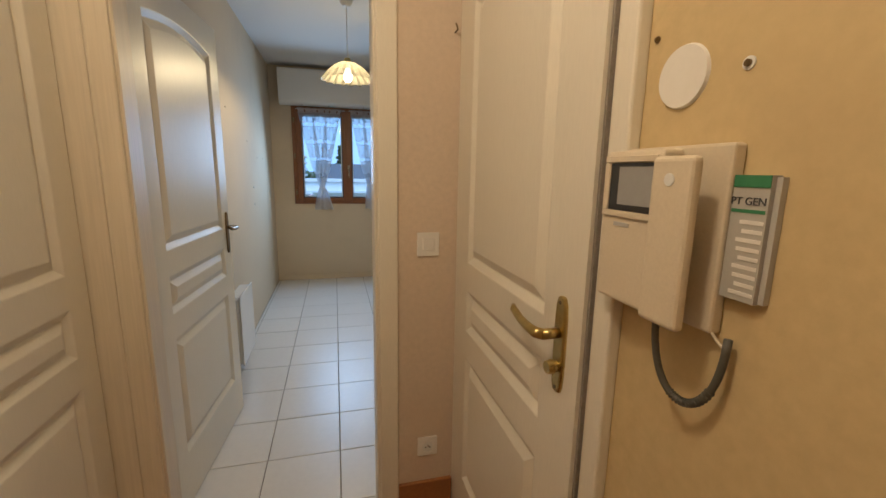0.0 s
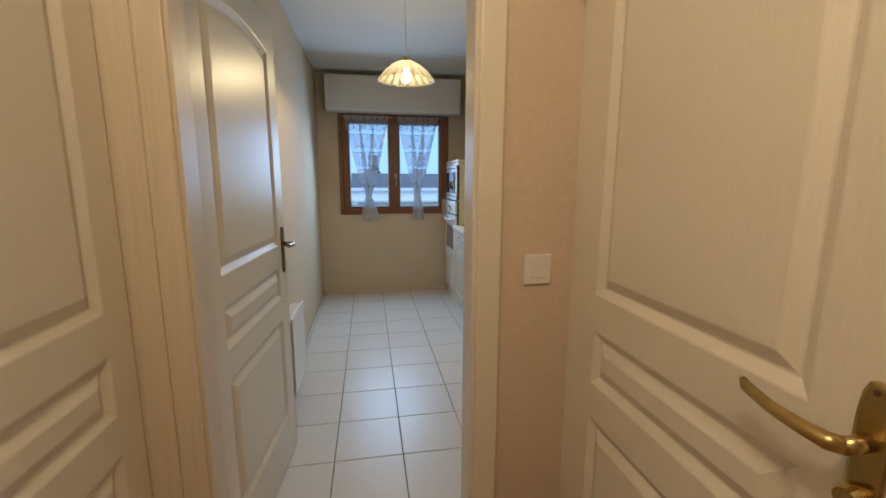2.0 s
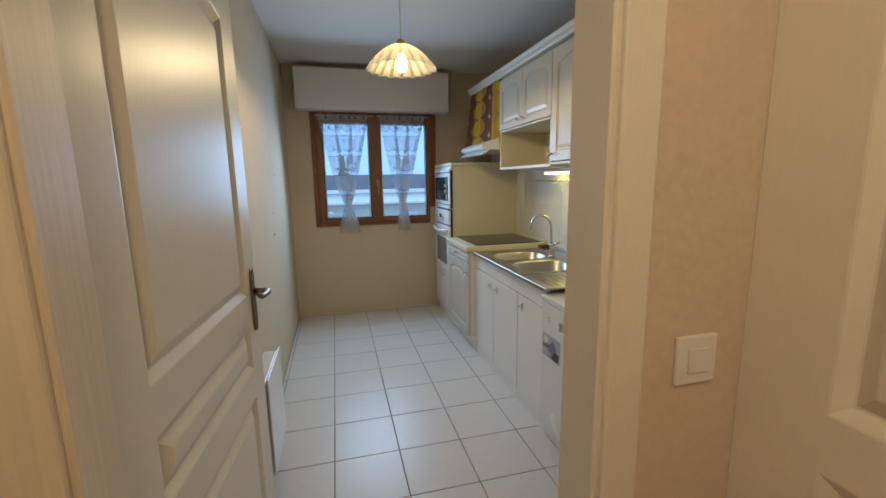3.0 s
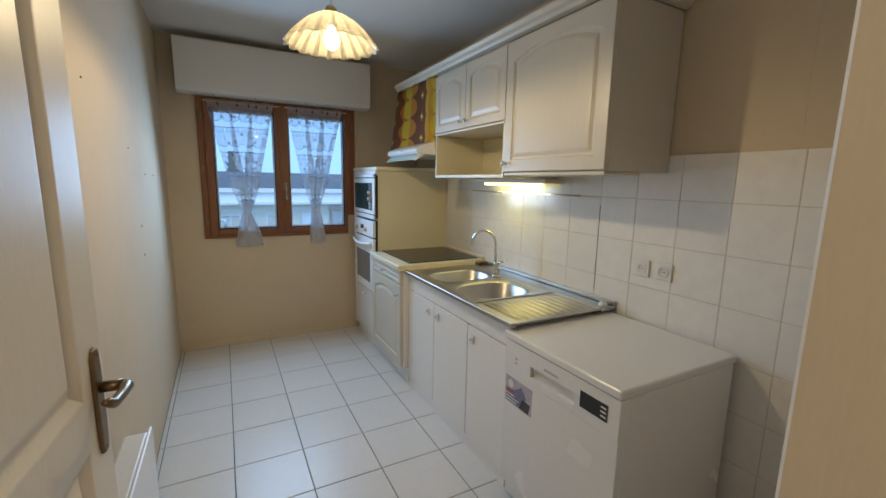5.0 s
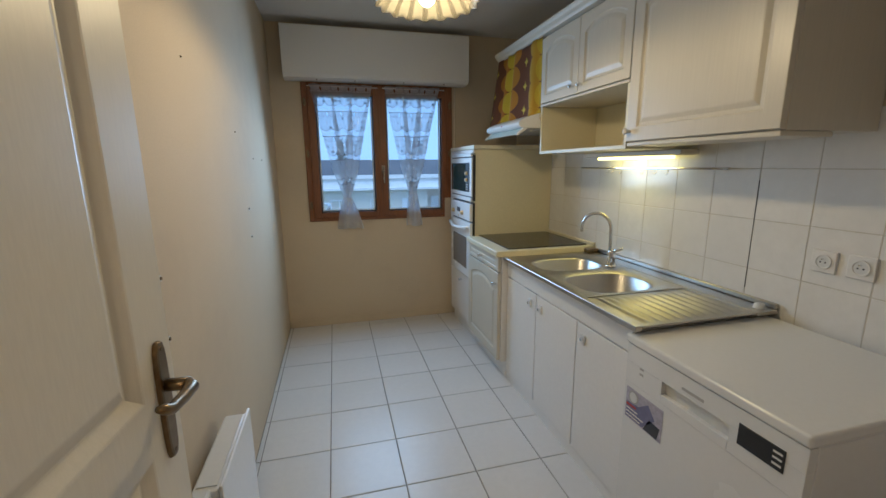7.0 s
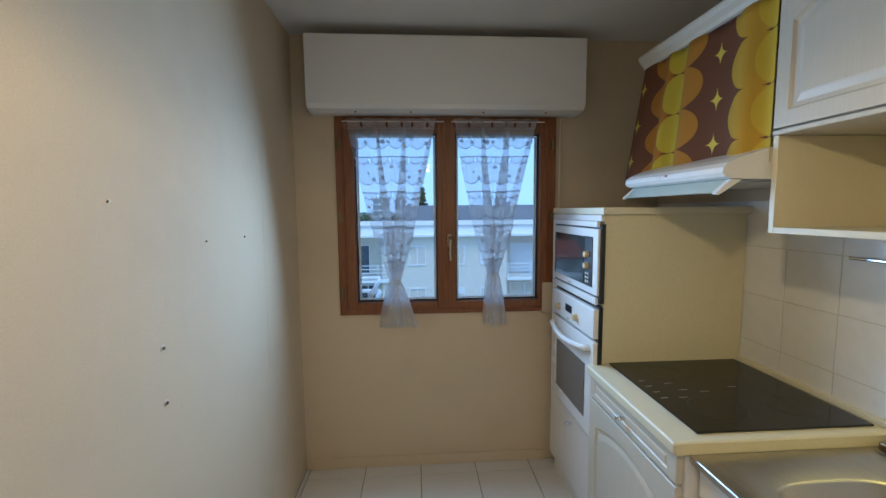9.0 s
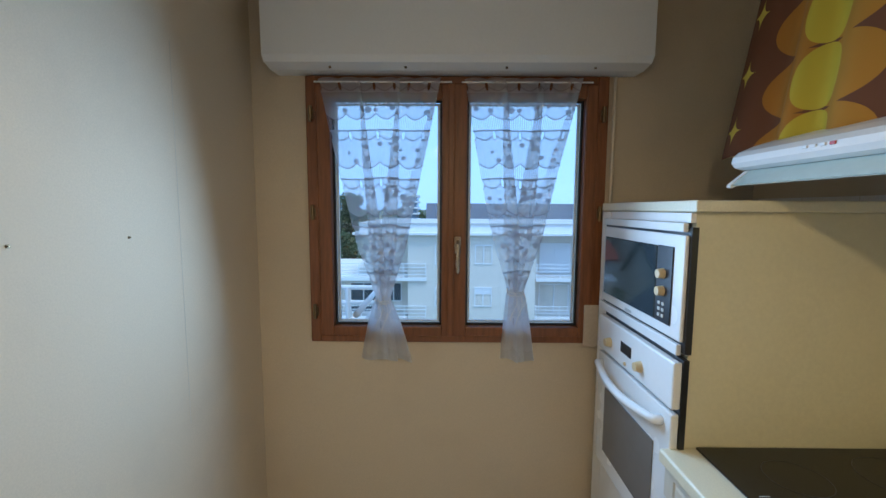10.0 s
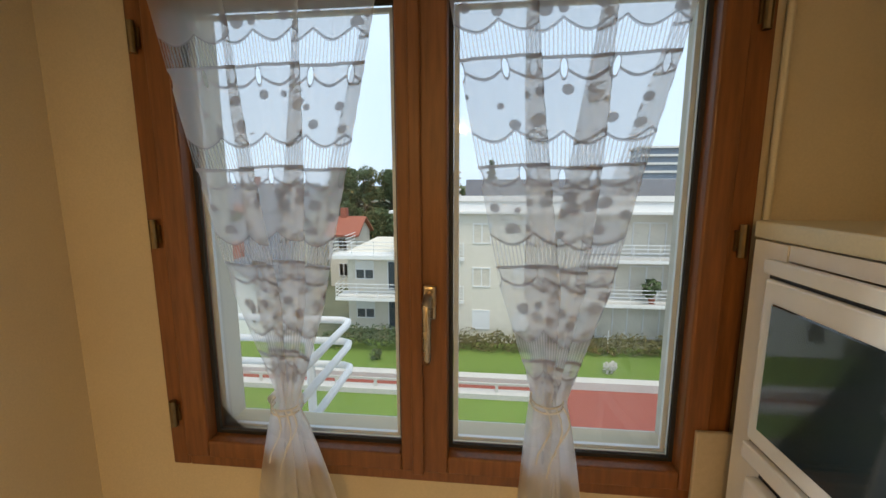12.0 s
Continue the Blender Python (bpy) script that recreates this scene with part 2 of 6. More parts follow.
WHITE_PAINT = surface("white satin paint", (0.76, 0.72, 0.62), 0.38, fine=220, vary=0.04, stretch=(1, 1, 0.12), bump=0.12, dist=0.001)
CREAM_WOOD = surface("cream grained paint", (0.71, 0.63, 0.49), 0.45, fine=130, vary=0.10, stretch=(1, 1, 0.03), bump=0.18, dist=0.001)
BOX_PAINT = surface("white shutter box paint", (0.78, 0.76, 0.72), 0.5, fine=120, vary=0.03, bump=0.08)
OAK = surface("brown oak window wood", (0.24, 0.088, 0.030), 0.42, fine=90, vary=0.35, stretch=(1, 1, 0.08), bump=0.2, dist=0.001)
PARQUET = surface("orange varnished parquet", (0.36, 0.15, 0.045), 0.35, fine=70, vary=0.25, stretch=(1, 0.08, 1), bump=0.15, per_object=0.4)
FLOOR_TILE = surface("off-white ceramic floor tile", (0.70, 0.68, 0.65), 0.34, fine=30, coarse=3, vary=0.04, bump=0.0, per_object=0.18, rough_vary=0.06)
GROUT = surface("grey-brown grout", (0.26, 0.23, 0.20), 0.9, fine=120, vary=0.2)
WALL_TILE = surface("white glazed wall tile", (0.82, 0.80, 0.76), 0.14, fine=18, vary=0.05, bump=0.1, dist=0.002, per_object=0.12, rough_vary=0.08)
WALL_GROUT = surface("pale wall grout", (0.62, 0.58, 0.50), 0.9, fine=120, vary=0.1)
CABINET_PAINT = surface("ivory grained cabinet paint", (0.62, 0.575, 0.475), 0.36, fine=150, vary=0.05, stretch=(1, 1, 0.04), bump=0.2, dist=0.0008)
CABINET_WHITE = surface("white lacquered board", (0.82, 0.80, 0.77), 0.32, fine=60, vary=0.03, bump=0.03)
CREAM_LAMINATE = surface("cream laminate panel", (0.72, 0.66, 0.46), 0.4, fine=90, vary=0.05, bump=0.04, stain=(0.6, 0.5, 0.3), stain_amount=0.25)
WORKTOP = surface("cream laminate worktop", (0.74, 0.68, 0.50), 0.35, fine=200, vary=0.07, bump=0.03)
STEEL = surface("brushed stainless steel", (0.54, 0.52, 0.48), 0.36, 1.0, fine=160, vary=0.10, stretch=(1, 0.05, 1), bump=0.05, dist=0.0005)
CHROME = surface("polished chrome", (0.75, 0.75, 0.76), 0.08, 1.0, fine=40, vary=0.03, bump=0.0)
BRASS = surface("worn brass", (0.54, 0.42, 0.16), 0.28, 1.0, fine=50, vary=0.2, bump=0.05)
DARK_BRASS = surface("dark bronze metal", (0.25, 0.18, 0.10), 0.35, 1.0, fine=50, vary=0.25, bump=0.05)
BLACK_GLASS = surface("black ceramic hob glass", (0.012, 0.011, 0.010), 0.10, fine=20, vary=0.2, bump=0.0)
HOB_MARK = surface("faint hob marking", (0.05, 0.05, 0.048), 0.3, vary=0.05, bump=0.0)
MARK_GREY = surface("grey printed marking", (0.45, 0.44, 0.42), 0.5, vary=0.05, bump=0.0)
APPLIANCE = surface("white enamel appliance", (0.81, 0.805, 0.79), 0.26, fine=60, vary=0.02, bump=0.03)
BLACK_PLASTIC = surface("black plastic", (0.015, 0.015, 0.017), 0.35, vary=0.1, bump=0.05)
DARK_GLASS = surface("dark oven glass", (0.02, 0.03, 0.032), 0.05, fine=10, vary=0.1, bump=0.0, spec=0.8)
GREY_GLASS = surface("grey oven door glass", (0.16, 0.15, 0.14), 0.12, fine=10, vary=0.1, bump=0.0)
GOLD_KNOB = surface("beige gold plastic", (0.62, 0.47, 0.25), 0.4, vary=0.1, bump=0.02)
IVORY_PLASTIC = surface("aged ivory plastic", (0.66, 0.58, 0.44), 0.42, fine=200, vary=0.05, bump=0.08, dist=0.0005)
PALE_PLASTIC = surface("pale grey plastic", (0.72, 0.72, 0.70), 0.4, vary=0.03, bump=0.02)
WHITE_PLASTIC = surface("white switch plastic", (0.78, 0.76, 0.72), 0.35, vary=0.03, bump=0.02)
CORD_RUBBER = surface("dark grey cord", (0.09, 0.085, 0.07), 0.5, vary=0.2, bump=0.1)
SCREEN_GREY = surface("grey monitor screen", (0.33, 0.33, 0.33), 0.25, vary=0.05, bump=0.0)
SCREEN_DARK = surface("dark screen shade", (0.03, 0.03, 0.032), 0.3, vary=0.05, bump=0.0)
PAPER = surface("printed leaflet paper", (0.46, 0.45, 0.42), 0.6, fine=300, vary=0.04, bump=0.03)
GREEN_INK = surface("green ink", (0.05, 0.22, 0.10), 0.6, vary=0.05, bump=0.0)
DARK_INK = surface("dark ink", (0.06, 0.06, 0.07), 0.6, vary=0.05, bump=0.0)
BLUE_INK = surface("blue violet ink", (0.20, 0.20, 0.34), 0.5, vary=0.2, fine=40, bump=0.0)
RED_INK = surface("red ink", (0.45, 0.06, 0.06), 0.5, vary=0.1, bump=0.0)
VISOR = surface("pale green visor plastic", (0.50, 0.58, 0.54), 0.2, vary=0.04, bump=0.02)
PATCH = surface("beige filler", (0.52, 0.43, 0.32), 0.7, fine=80, vary=0.08, bump=0.1)
CHAMPAGNE = surface("champagne anodised metal", (0.52, 0.42, 0.31), 0.28, 1.0, fine=50, vary=0.12, bump=0.03)
LILAC = surface("pale lilac print", (0.50, 0.47, 0.56), 0.45, fine=90, vary=0.3, bump=0.0)
SEAL = surface("black rubber seal", (0.02, 0.02, 0.022), 0.6, vary=0.1, bump=0.1)
ALU_WHITE = surface("white window strip", (0.74, 0.75, 0.75), 0.4, vary=0.03, bump=0.02)
GLASS = clear_glass("window glass")
LACE = sheer_lace("embroidered voile")
RETRO = retro_cloth("retro circle print")
SHADE = ribbed_glass_shade("ribbed cream glass")
BULB = glow("lit bulb", (1.0, 0.74, 0.42), 30.0)
TUBE = glow("lit tube", (1.0, 0.77, 0.20), 4.0)
RENDER_CREAM = surface("cream house render", (0.66, 0.61, 0.52), 0.9, fine=4, coarse=0.3, vary=0.06, bump=0.1, dist=0.01)
RENDER_WHITE = surface("white render", (0.74, 0.73, 0.70), 0.85, fine=4, coarse=0.3, vary=0.05, bump=0.1, dist=0.01)
SLATE = surface("grey slate roof", (0.10, 0.11, 0.13), 0.6, fine=5, coarse=0.5, vary=0.25, bump=0.3, dist=0.02)
CLAY = surface("red clay roof", (0.36, 0.10, 0.06), 0.8, fine=5, vary=0.25, bump=0.3, dist=0.02)
PANE_DARK = surface("far window pane", (0.07, 0.09, 0.11), 0.08, fine=1, vary=0.3, bump=0.0)
SHUTTER_WHITE = surface("white roller shutter", (0.72, 0.72, 0.71), 0.6, vary=0.04, bump=0.05)
TUBE_WHITE = surface("white painted steel tube", (0.78, 0.78, 0.77), 0.4, vary=0.04, bump=0.05)
LAWN = surface("mown lawn", (0.13, 0.225, 0.04), 0.95, fine=14, coarse=0.4, vary=0.35, bump=0.5, dist=0.03)
RED_ROOF = surface("red terrace coating", (0.30, 0.075, 0.055), 0.8, fine=6, coarse=0.4, vary=0.15, bump=0.1)
CONCRETE = surface("pale concrete coping", (0.52, 0.50, 0.46), 0.9, fine=8, coarse=0.5, vary=0.15, bump=0.2)
LEAVES = surface("dark green leaves", (0.075, 0.115, 0.045), 0.8, fine=3, coarse=0.5, vary=0.4, bump=0.0)
HEDGE = surface("autumn hedge leaves", (0.13, 0.12, 0.04), 0.85, fine=2, coarse=0.3, vary=0.5, bump=0.0, stain=(0.20, 0.10, 0.03), stain_amount=0.8)
BARK = surface("bark", (0.10, 0.07, 0.05), 0.9, fine=12, vary=0.3, bump=0.4, dist=0.02)
TOWER_GLASS = surface("blue tower glass", (0.18, 0.24, 0.30), 0.2, fine=0.3, vary=0.2, bump=0.0)
FAR_GROUND = surface("far ground", (0.12, 0.13, 0.08), 0.95, fine=0.3, coarse=0.02, vary=0.3, bump=0.0)

# ---- building helpers ----
def thing(name, at, label, category, group="", kind=""):
    """An Empty at the base of a thing, which parents its parts."""
    ob = new(name)
    ob.empty_display_size = 0.05
    ob.location = at
    ob.matrix_basis = Matrix.Translation(at)
    return tagged(ob, label, category, group, kind)


def part(name, bm, material, parent=None, label="", smooth=False):
    """Links a bmesh, in world metres, as one mesh object under a thing or a part."""
    me = bpy.data.meshes.new(name)
    bmesh.ops.recalc_face_normals(bm, faces=bm.faces[:])
    if smooth:
        for f in bm.faces:
            f.smooth = True
    bm.to_mesh(me)
    bm.free()
    me.materials.append(material)
    ob = new(name, me)
    if parent:
        ob.parent = parent
        top = parent
        inv = Matrix.Identity(4)
        while top:
            inv = inv @ Matrix.Translation(-Vector(top.location)) if top.type == "EMPTY" else inv
            top = top.parent
        ob.matrix_parent_inverse = inv if parent.type == "EMPTY" else Matrix.Identity(4)
    return tagged(ob, label)


def struct(name, bm, material, label, category):
    return tagged(part(name, bm, material), label, category, "", "structure")


def box(x0, x1, y0, y1, z0, z1, bevel=0.0, seg=1, bm=None):
    b = bmesh.new()
    bmesh.ops.create_cube(b, size=1)
    bmesh.ops.scale(b, vec=(x1 - x0, y1 - y0, z1 - z0), verts=b.verts)
    bmesh.ops.translate(b, vec=((x0 + x1) / 2, (y0 + y1) / 2, (z0 + z1) / 2), verts=b.verts)
    if bevel:
        bmesh.ops.bevel(b, geom=b.edges[:], offset=bevel, segments=seg, affect="EDGES", profile=0.5)
    return join(bm, b)


def join(bm, b):
    if bm is None:
        return b
    me = bpy.data.meshes.new("tmp")
    b.to_mesh(me)
    b.free()
    bm.from_mesh(me)
    bpy.data.meshes.remove(me)
    return bm


def boxes(*list_of, bevel=0.0):
    bm = bmesh.new()
    for b in list_of:
        box(*b, bevel=bevel, bm=bm)
    return bm


def cyl(p, q, r, r2=None, n=16, bm=None, caps=True):
    """A cylinder or cone from p to q."""
    p, q = Vector(p), Vector(q)
    b = bmesh.new()
    bmesh.ops.create_cone(b, cap_ends=caps, segments=n, radius1=r, radius2=r if r2 is None else r2, depth=(q - p).length)
    rot = (q - p).to_track_quat("Z", "Y").to_matrix().to_4x4()
    bmesh.ops.transform(b, matrix=Matrix.Translation((p + q) / 2) @ rot, verts=b.verts)
    return join(bm, b)


def tube(points, r, n=10, bm=None, radii=None):
    """A round tube along points."""
    b = bmesh.new()
    pts = [Vector(p) for p in points]
    rings, side = [], None
    for i, p in enumerate(pts):
        d = (pts[min(i + 1, len(pts) - 1)] - pts[max(i - 1, 0)]).normalized()
        if side is None:
            side = d.orthogonal().normalized()
        side = (side - d * side.dot(d)).normalized()
        up = d.cross(side)
        rr = radii[i] if radii else r
        rings.append([b.verts.new(p + (side * math.cos(a) + up * math.sin(a)) * rr) for a in (2 * math.pi * k / n for k in range(n))])
    for a, c in zip(rings, rings[1:]):
        for k in range(n):
            b.faces.new((a[k], a[(k + 1) % n], c[(k + 1) % n], c[k]))
    b.faces.new(rings[0][::-1])
    b.faces.new(rings[-1])
    return join(bm, b)


def lathe(profile, at, n=32, bm=None, wave=0.0, waves=0):
    """A turned shape about the upright line through at; profile: (radius, height)."""
    b = bmesh.new()
    rings = []
    for r, z in profile:
        rings.append([b.verts.new((at[0] + r * (1 + wave * math.cos(waves * 2 * math.pi * k / n)) * math.cos(2 * math.pi * k / n),
                                   at[1] + r * (1 + wave * math.cos(waves * 2 * math.pi * k / n)) * math.sin(2 * math.pi * k / n), at[2] + z)) for k in range(n)])
    for a, c in zip(rings, rings[1:]):
        for k in range(n):
            b.faces.new((a[k], a[(k + 1) % n], c[(k + 1) % n], c[k]))
    return join(bm, b)


def loft(bm, rings, cap=True, close=True):
    vs = [[bm.verts.new(p) for p in r] for r in rings]
    n = len(vs[0])
    for a, c in zip(vs, vs[1:]):
        for k in range(n if close else n - 1):
            bm.faces.new((a[k], a[(k + 1) % n], c[(k + 1) % n], c[k]))
    if cap:
        bm.faces.new(vs[-1])
    return bm


def inset_outline(u0, u1, v0, v1, rise, d, n=10):
    """An upright panel's outline, inset by d, with an arched top of that rise."""
    u0, u1, v0, v1 = u0 + d, u1 - d, v0 + d, v1 - d
    pts = [(u0, v0), (u1, v0)]
    w = u1 - u0
    for i in range(n + 1):
        s = i / n
        sh = min(1, max(0, (0.5 - abs(s - 0.5)) / 0.5))
        bell = 1 - (1 - sh) ** 2 if rise else 1
        pts.append((u1 - s * w, v1 - rise * (1 - bell)))
    return pts


def panel_leaf(bm, origin, along, normal, w, h, thick, cells, profile, edge=0.002):
    """A framed leaf, upright at origin, running along `along`, its moulded face towards `normal`.
    cells: (v0, v1, margin_u, margin_bottom, margin_top, rise); profile: (inset, depth) from the rim of the panel."""
    O, U, N = Vector(origin), Vector(along).normalized(), Vector(normal).normalized()
    at = lambda u, v, d: O + U * u + Vector((0, 0, v)) + N * d
    k = 10
    for v0, v1, mu, mb, mt, rise in cells:
        rim = inset_outline(mu, w - mu, v0 + mb, v1 - mt, rise, 0, k)
        outer = [(0, v0), (w, v0)] + [(w - w * i / k, v1) for i in range(k + 1)]
        e = edge if len(cells) == 1 else 0.0
        outer_in = [(min(max(u, e), w - e), min(max(v, v0 + e), v1 - e)) for u, v in outer]
        rings = [[at(u, v, -thick) for u, v in outer], [at(u, v, -e) for u, v in outer]]
        if e:
            rings.append([at(u, v, 0) for u, v in outer_in])
        rings.append([at(u, v, 0) for u, v in rim])
        for ins, dep in profile:
            rings.append([at(u, v, dep) for u, v in inset_outline(mu, w - mu, v0 + mb, v1 - mt, rise, ins, k)])
        loft(bm, rings)
        bm.faces.new([bm.verts.new(at(u, v, -thick)) for u, v in ((0, v0), (w, v0), (w, v1), (0, v1))])
    return bm


def flat_text(words, size, m, material, parent, name="lettering", depth=0.0004, align="CENTER"):
    """Lettering as a mesh, from the built-in font, in the pose m (x along the line, y up)."""
    cu = bpy.data.curves.new(name, "FONT")
    cu.body, cu.size, cu.extrude, cu.align_x, cu.align_y = words, size, depth, align, "CENTER"
    tmp = bpy.data.objects.new(name, cu)
    scene.collection.objects.link(tmp)
    bpy.context.view_layer.update()
    me = bpy.data.meshes.new_from_object(tmp.evaluated_get(bpy.context.evaluated_depsgraph_get()))
    scene.collection.objects.unlink(tmp)
    bpy.data.objects.remove(tmp)
    bm = bmesh.new()
    bm.from_mesh(me)
    bpy.data.meshes.remove(me)
    bmesh.ops.transform(bm, matrix=m, verts=bm.verts)
    return part(name, bm, material, parent)

# ---- structure ----
XL, XR, YB, YK, ZC = -0.47, 1.69, 5.36, 1.46, 2.55
WX0, WX1, WZ0, WZ1 = -0.19, 1.01, 1.0, 2.07

struct("floor", box(XL - 0.12, XR + 0.12, 1.46, YB + 0.16, -0.12, -0.006), GROUT, "grey-brown grout bed under off-white ceramic tiles", "floor")
struct("hall_floor", box(-1.3, 1.4, -1.6, 1.458, -0.12, -0.01), PARQUET, "orange varnished wood floor of the hall", "floor")
struct("ceiling", box(-1.3, XR + 0.12, -1.6, YB + 0.17, ZC, ZC + 0.15), CEILING_PAINT, "plain matt white painted ceiling", "ceiling")
struct("wall_west", box(XL - 0.15, XL, 1.560, YB, 0, ZC), WALLPAPER, "cream textured wallpaper with nail holes and scuffs", "wall")
struct("wall_east", box(XR + 0.006, XR + 0.16, 1.560, YB, 0, ZC), WALLPAPER, "cream wall papered above the white tiles", "wall")
struct("wall_north", boxes((XL - 0.15, WX0, YB, YB + 0.17, 0, ZC), (WX1, XR + 0.16, YB, YB + 0.17, 0, ZC),
                           (WX0, WX1, YB, YB + 0.17, 0, WZ0), (WX0, WX1, YB, YB + 0.17, WZ1, ZC)), WALLPAPER,
       "cream papered outer wall with the kitchen window", "wall")
# wall between hall and kitchen, with the doorway
DX0, DX1, DZ = -0.375, 0.40, 2.05
struct("wall_south", boxes((-0.66, DX0, YK, 1.560, 0, ZC), (DX1, XR + 0.16, YK, 1.560, 0, ZC), (DX0, DX1, YK, 1.560, DZ, ZC)), HALL_PAPER_PALE,
       "pale beige papered wall between hall and kitchen", "wall")
struct("hall_wall_east", boxes((0.715, 0.86, -1.6, 0.645, 0, ZC), (0.715, 0.86, 0.645, YK, 2.06, ZC), (0.80, 0.86, 0.645, YK, 0, 2.06)), HALL_PAPER,
       "yellow sponged wallpaper with screws and an intercom", "wall")
struct("hall_wall_west", boxes((-0.70, -0.55, -1.6, 0.62, 0, ZC), (-0.70, -0.55, 0.62, YK, 2.06, ZC), (-0.70, -0.64, 0.62, YK, 0, 2.06)), HALL_PAPER_PALE,
       "pale beige papered wall of the hall", "wall")
struct("hall_wall_south", box(-0.7, 0.86, -1.75, -1.6, 0, ZC), HALL_PAPER, "yellow papered end wall of the hall", "wall")


def architrave(name, x, face, w, z1, label):
    return struct(name, box(x, x + w, face - 0.014, face - 0.001, 0, z1, 0.005, 2), WHITE_PAINT, label, "trim")


# door frame of the kitchen doorway
struct("trim_kitchen_jamb_east", boxes((0.372, 0.40, YK - 0.004, 1.566, 0, DZ), bevel=0.004), WHITE_PAINT, "white painted door jamb beside the kitchen doorway", "trim")
struct("trim_kitchen_jamb_west", boxes((-0.375, -0.352, YK - 0.004, 1.556, 0, DZ), bevel=0.004), CREAM_WOOD, "cream grained door jamb beside the kitchen doorway", "trim")
struct("trim_kitchen_head", boxes((-0.375, 0.40, YK - 0.003, 1.565, DZ - 0.025, DZ + 0.003), bevel=0.003), WHITE_PAINT, "white painted door frame head", "trim")
architrave("trim_kitchen_architrave_east", 0.384, YK, 0.070, DZ + 0.06, "white architrave beside the kitchen doorway")
bm = box(-0.425, -0.360, YK - 0.016, YK - 0.001, 0, DZ + 0.06, 0.005, 2)
box(-0.545, -0.427, YK - 0.010, YK - 0.001, 0, DZ + 0.06, 0.003, 1, bm)
struct("trim_kitchen_architrave_west", bm, CREAM_WOOD, "cream grained wooden architrave beside the kitchen doorway", "trim")
struct("baseboard", box(0.455, 0.674, YK - 0.018, YK - 0.001, -0.01, 0.125, 0.004, 2), PARQUET, "orange-brown varnished wooden baseboard", "baseboard")
struct("baseboard_back", box(XL + 0.002, 1.0, YB - 0.012, YB - 0.001, 0, 0.065, 0.003), WALLPAPER, "cream skirting along the back wall", "baseboard")
struct("trim_threshold", box(DX0, DX1, 1.452, 1.492, -0.01, 0.006, 0.003), BRASS, "brass threshold strip between wood and tiles", "trim")


def window():
    win = tagged(thing("window_1", (0.41, 5.335, 0.96), "brown oak casement window with two sashes over the kitchen", "window"), "", "", "", "structure")
    F, D = 5.338, 5.46
    x0, x1, z0, z1 = -0.234, 1.047, 0.960, 2.108
    fr = bmesh.new()
    for b in ((x0, x0 + 0.045, F, D, z0, z1), (x1 - 0.045, x1, F, D, z0, z1), (x0 + 0.045, x1 - 0.045, F, D, z0, z0 + 0.030), (x0 + 0.045, x1 - 0.045, F, D, z1 - 0.035, z1)):
        box(*b, bevel=0.004, seg=2, bm=fr)
    part("window_frame", fr, OAK, win)
    for a, b, g0, g1 in ((x0 + 0.046, 0.384, -0.130, 0.345), (0.388, x1 - 0.046, 0.451, 0.949)):
        s = bmesh.new()
        f, d = F - 0.012, F + 0.055
        zb, zt = z0 + 0.031, z1 - 0.036
        gz0, gz1 = 1.034, 2.014
        for q in ((a, g0, f, d, zb, zt), (g1, b, f, d, zb, zt), (g0, g1, f, d, zb, gz0), (g0, g1, f, d, gz1, zt)):
            box(*q, bevel=0.005, seg=2, bm=s)
        sash = part("sash", s, OAK, win)
        e = bmesh.new()
        for q in ((g0, g0 + 0.009, d - 0.03, d - 0.02, gz0, gz1), (g1 - 0.009, g1, d - 0.03, d - 0.02, gz0, gz1),
                  (g0 + 0.009, g1 - 0.009, d - 0.03, d - 0.02, gz0, gz0 + 0.009), (g0 + 0.009, g1 - 0.009, d - 0.03, d - 0.02, gz1 - 0.009, gz1)):
            box(*q, bm=e)
        part("seal", e, SEAL, sash, "black rubber glazing seal")
        e = bmesh.new()
        for q in ((g0 + 0.009, g0 + 0.02, d - 0.012, d - 0.002, gz0 + 0.009, gz1 - 0.009), (g1 - 0.02, g1 - 0.009, d - 0.012, d - 0.002, gz0 + 0.009, gz1 - 0.009),
                  (g0 + 0.02, g1 - 0.02, d - 0.012, d - 0.002, gz0 + 0.009, gz0 + 0.018), (g0 + 0.02, g1 - 0.02, d - 0.012, d - 0.002, gz1 - 0.018, gz1 - 0.009)):
            box(*q, bm=e)
        part("glazing_strip", e, ALU_WHITE, sash, "pale spacer strip round the double glazing")
        p = part("pane", box(g0 - 0.004, g1 + 0.004, d - 0.019, d - 0.014, gz0 - 0.004, gz1 + 0.004), GLASS, sash)
        p.visible_shadow = False
    part("cover_strip", box(0.372, 0.398, F - 0.024, F - 0.012, z0 + 0.032, z1 - 0.037, 0.004, 2), OAK, win)
    for x, zs in ((x0 + 0.022, (1.10, 1.535, 1.95)), (x1 - 0.022, (1.10, 1.535, 1.95))):
        for z in zs:
            h = cyl((x, F - 0.010, z - 0.032), (x, F - 0.010, z + 0.032), 0.008, n=10)
            box(x - 0.012, x + 0.012, F - 0.006, F + 0.002, z - 0.02, z + 0.02, bm=h)
            part("hinge", h, DARK_BRASS, win, "bronze window hinge")
    hd = part("handle", box(0.400, 0.428, F - 0.026, F - 0.012, 1.36, 1.435, 0.006, 3), CHAMPAGNE, win, "champagne metal window handle pointing down")
    g = cyl((0.414, F - 0.026, 1.415), (0.414, F - 0.062, 1.415), 0.009, n=12)
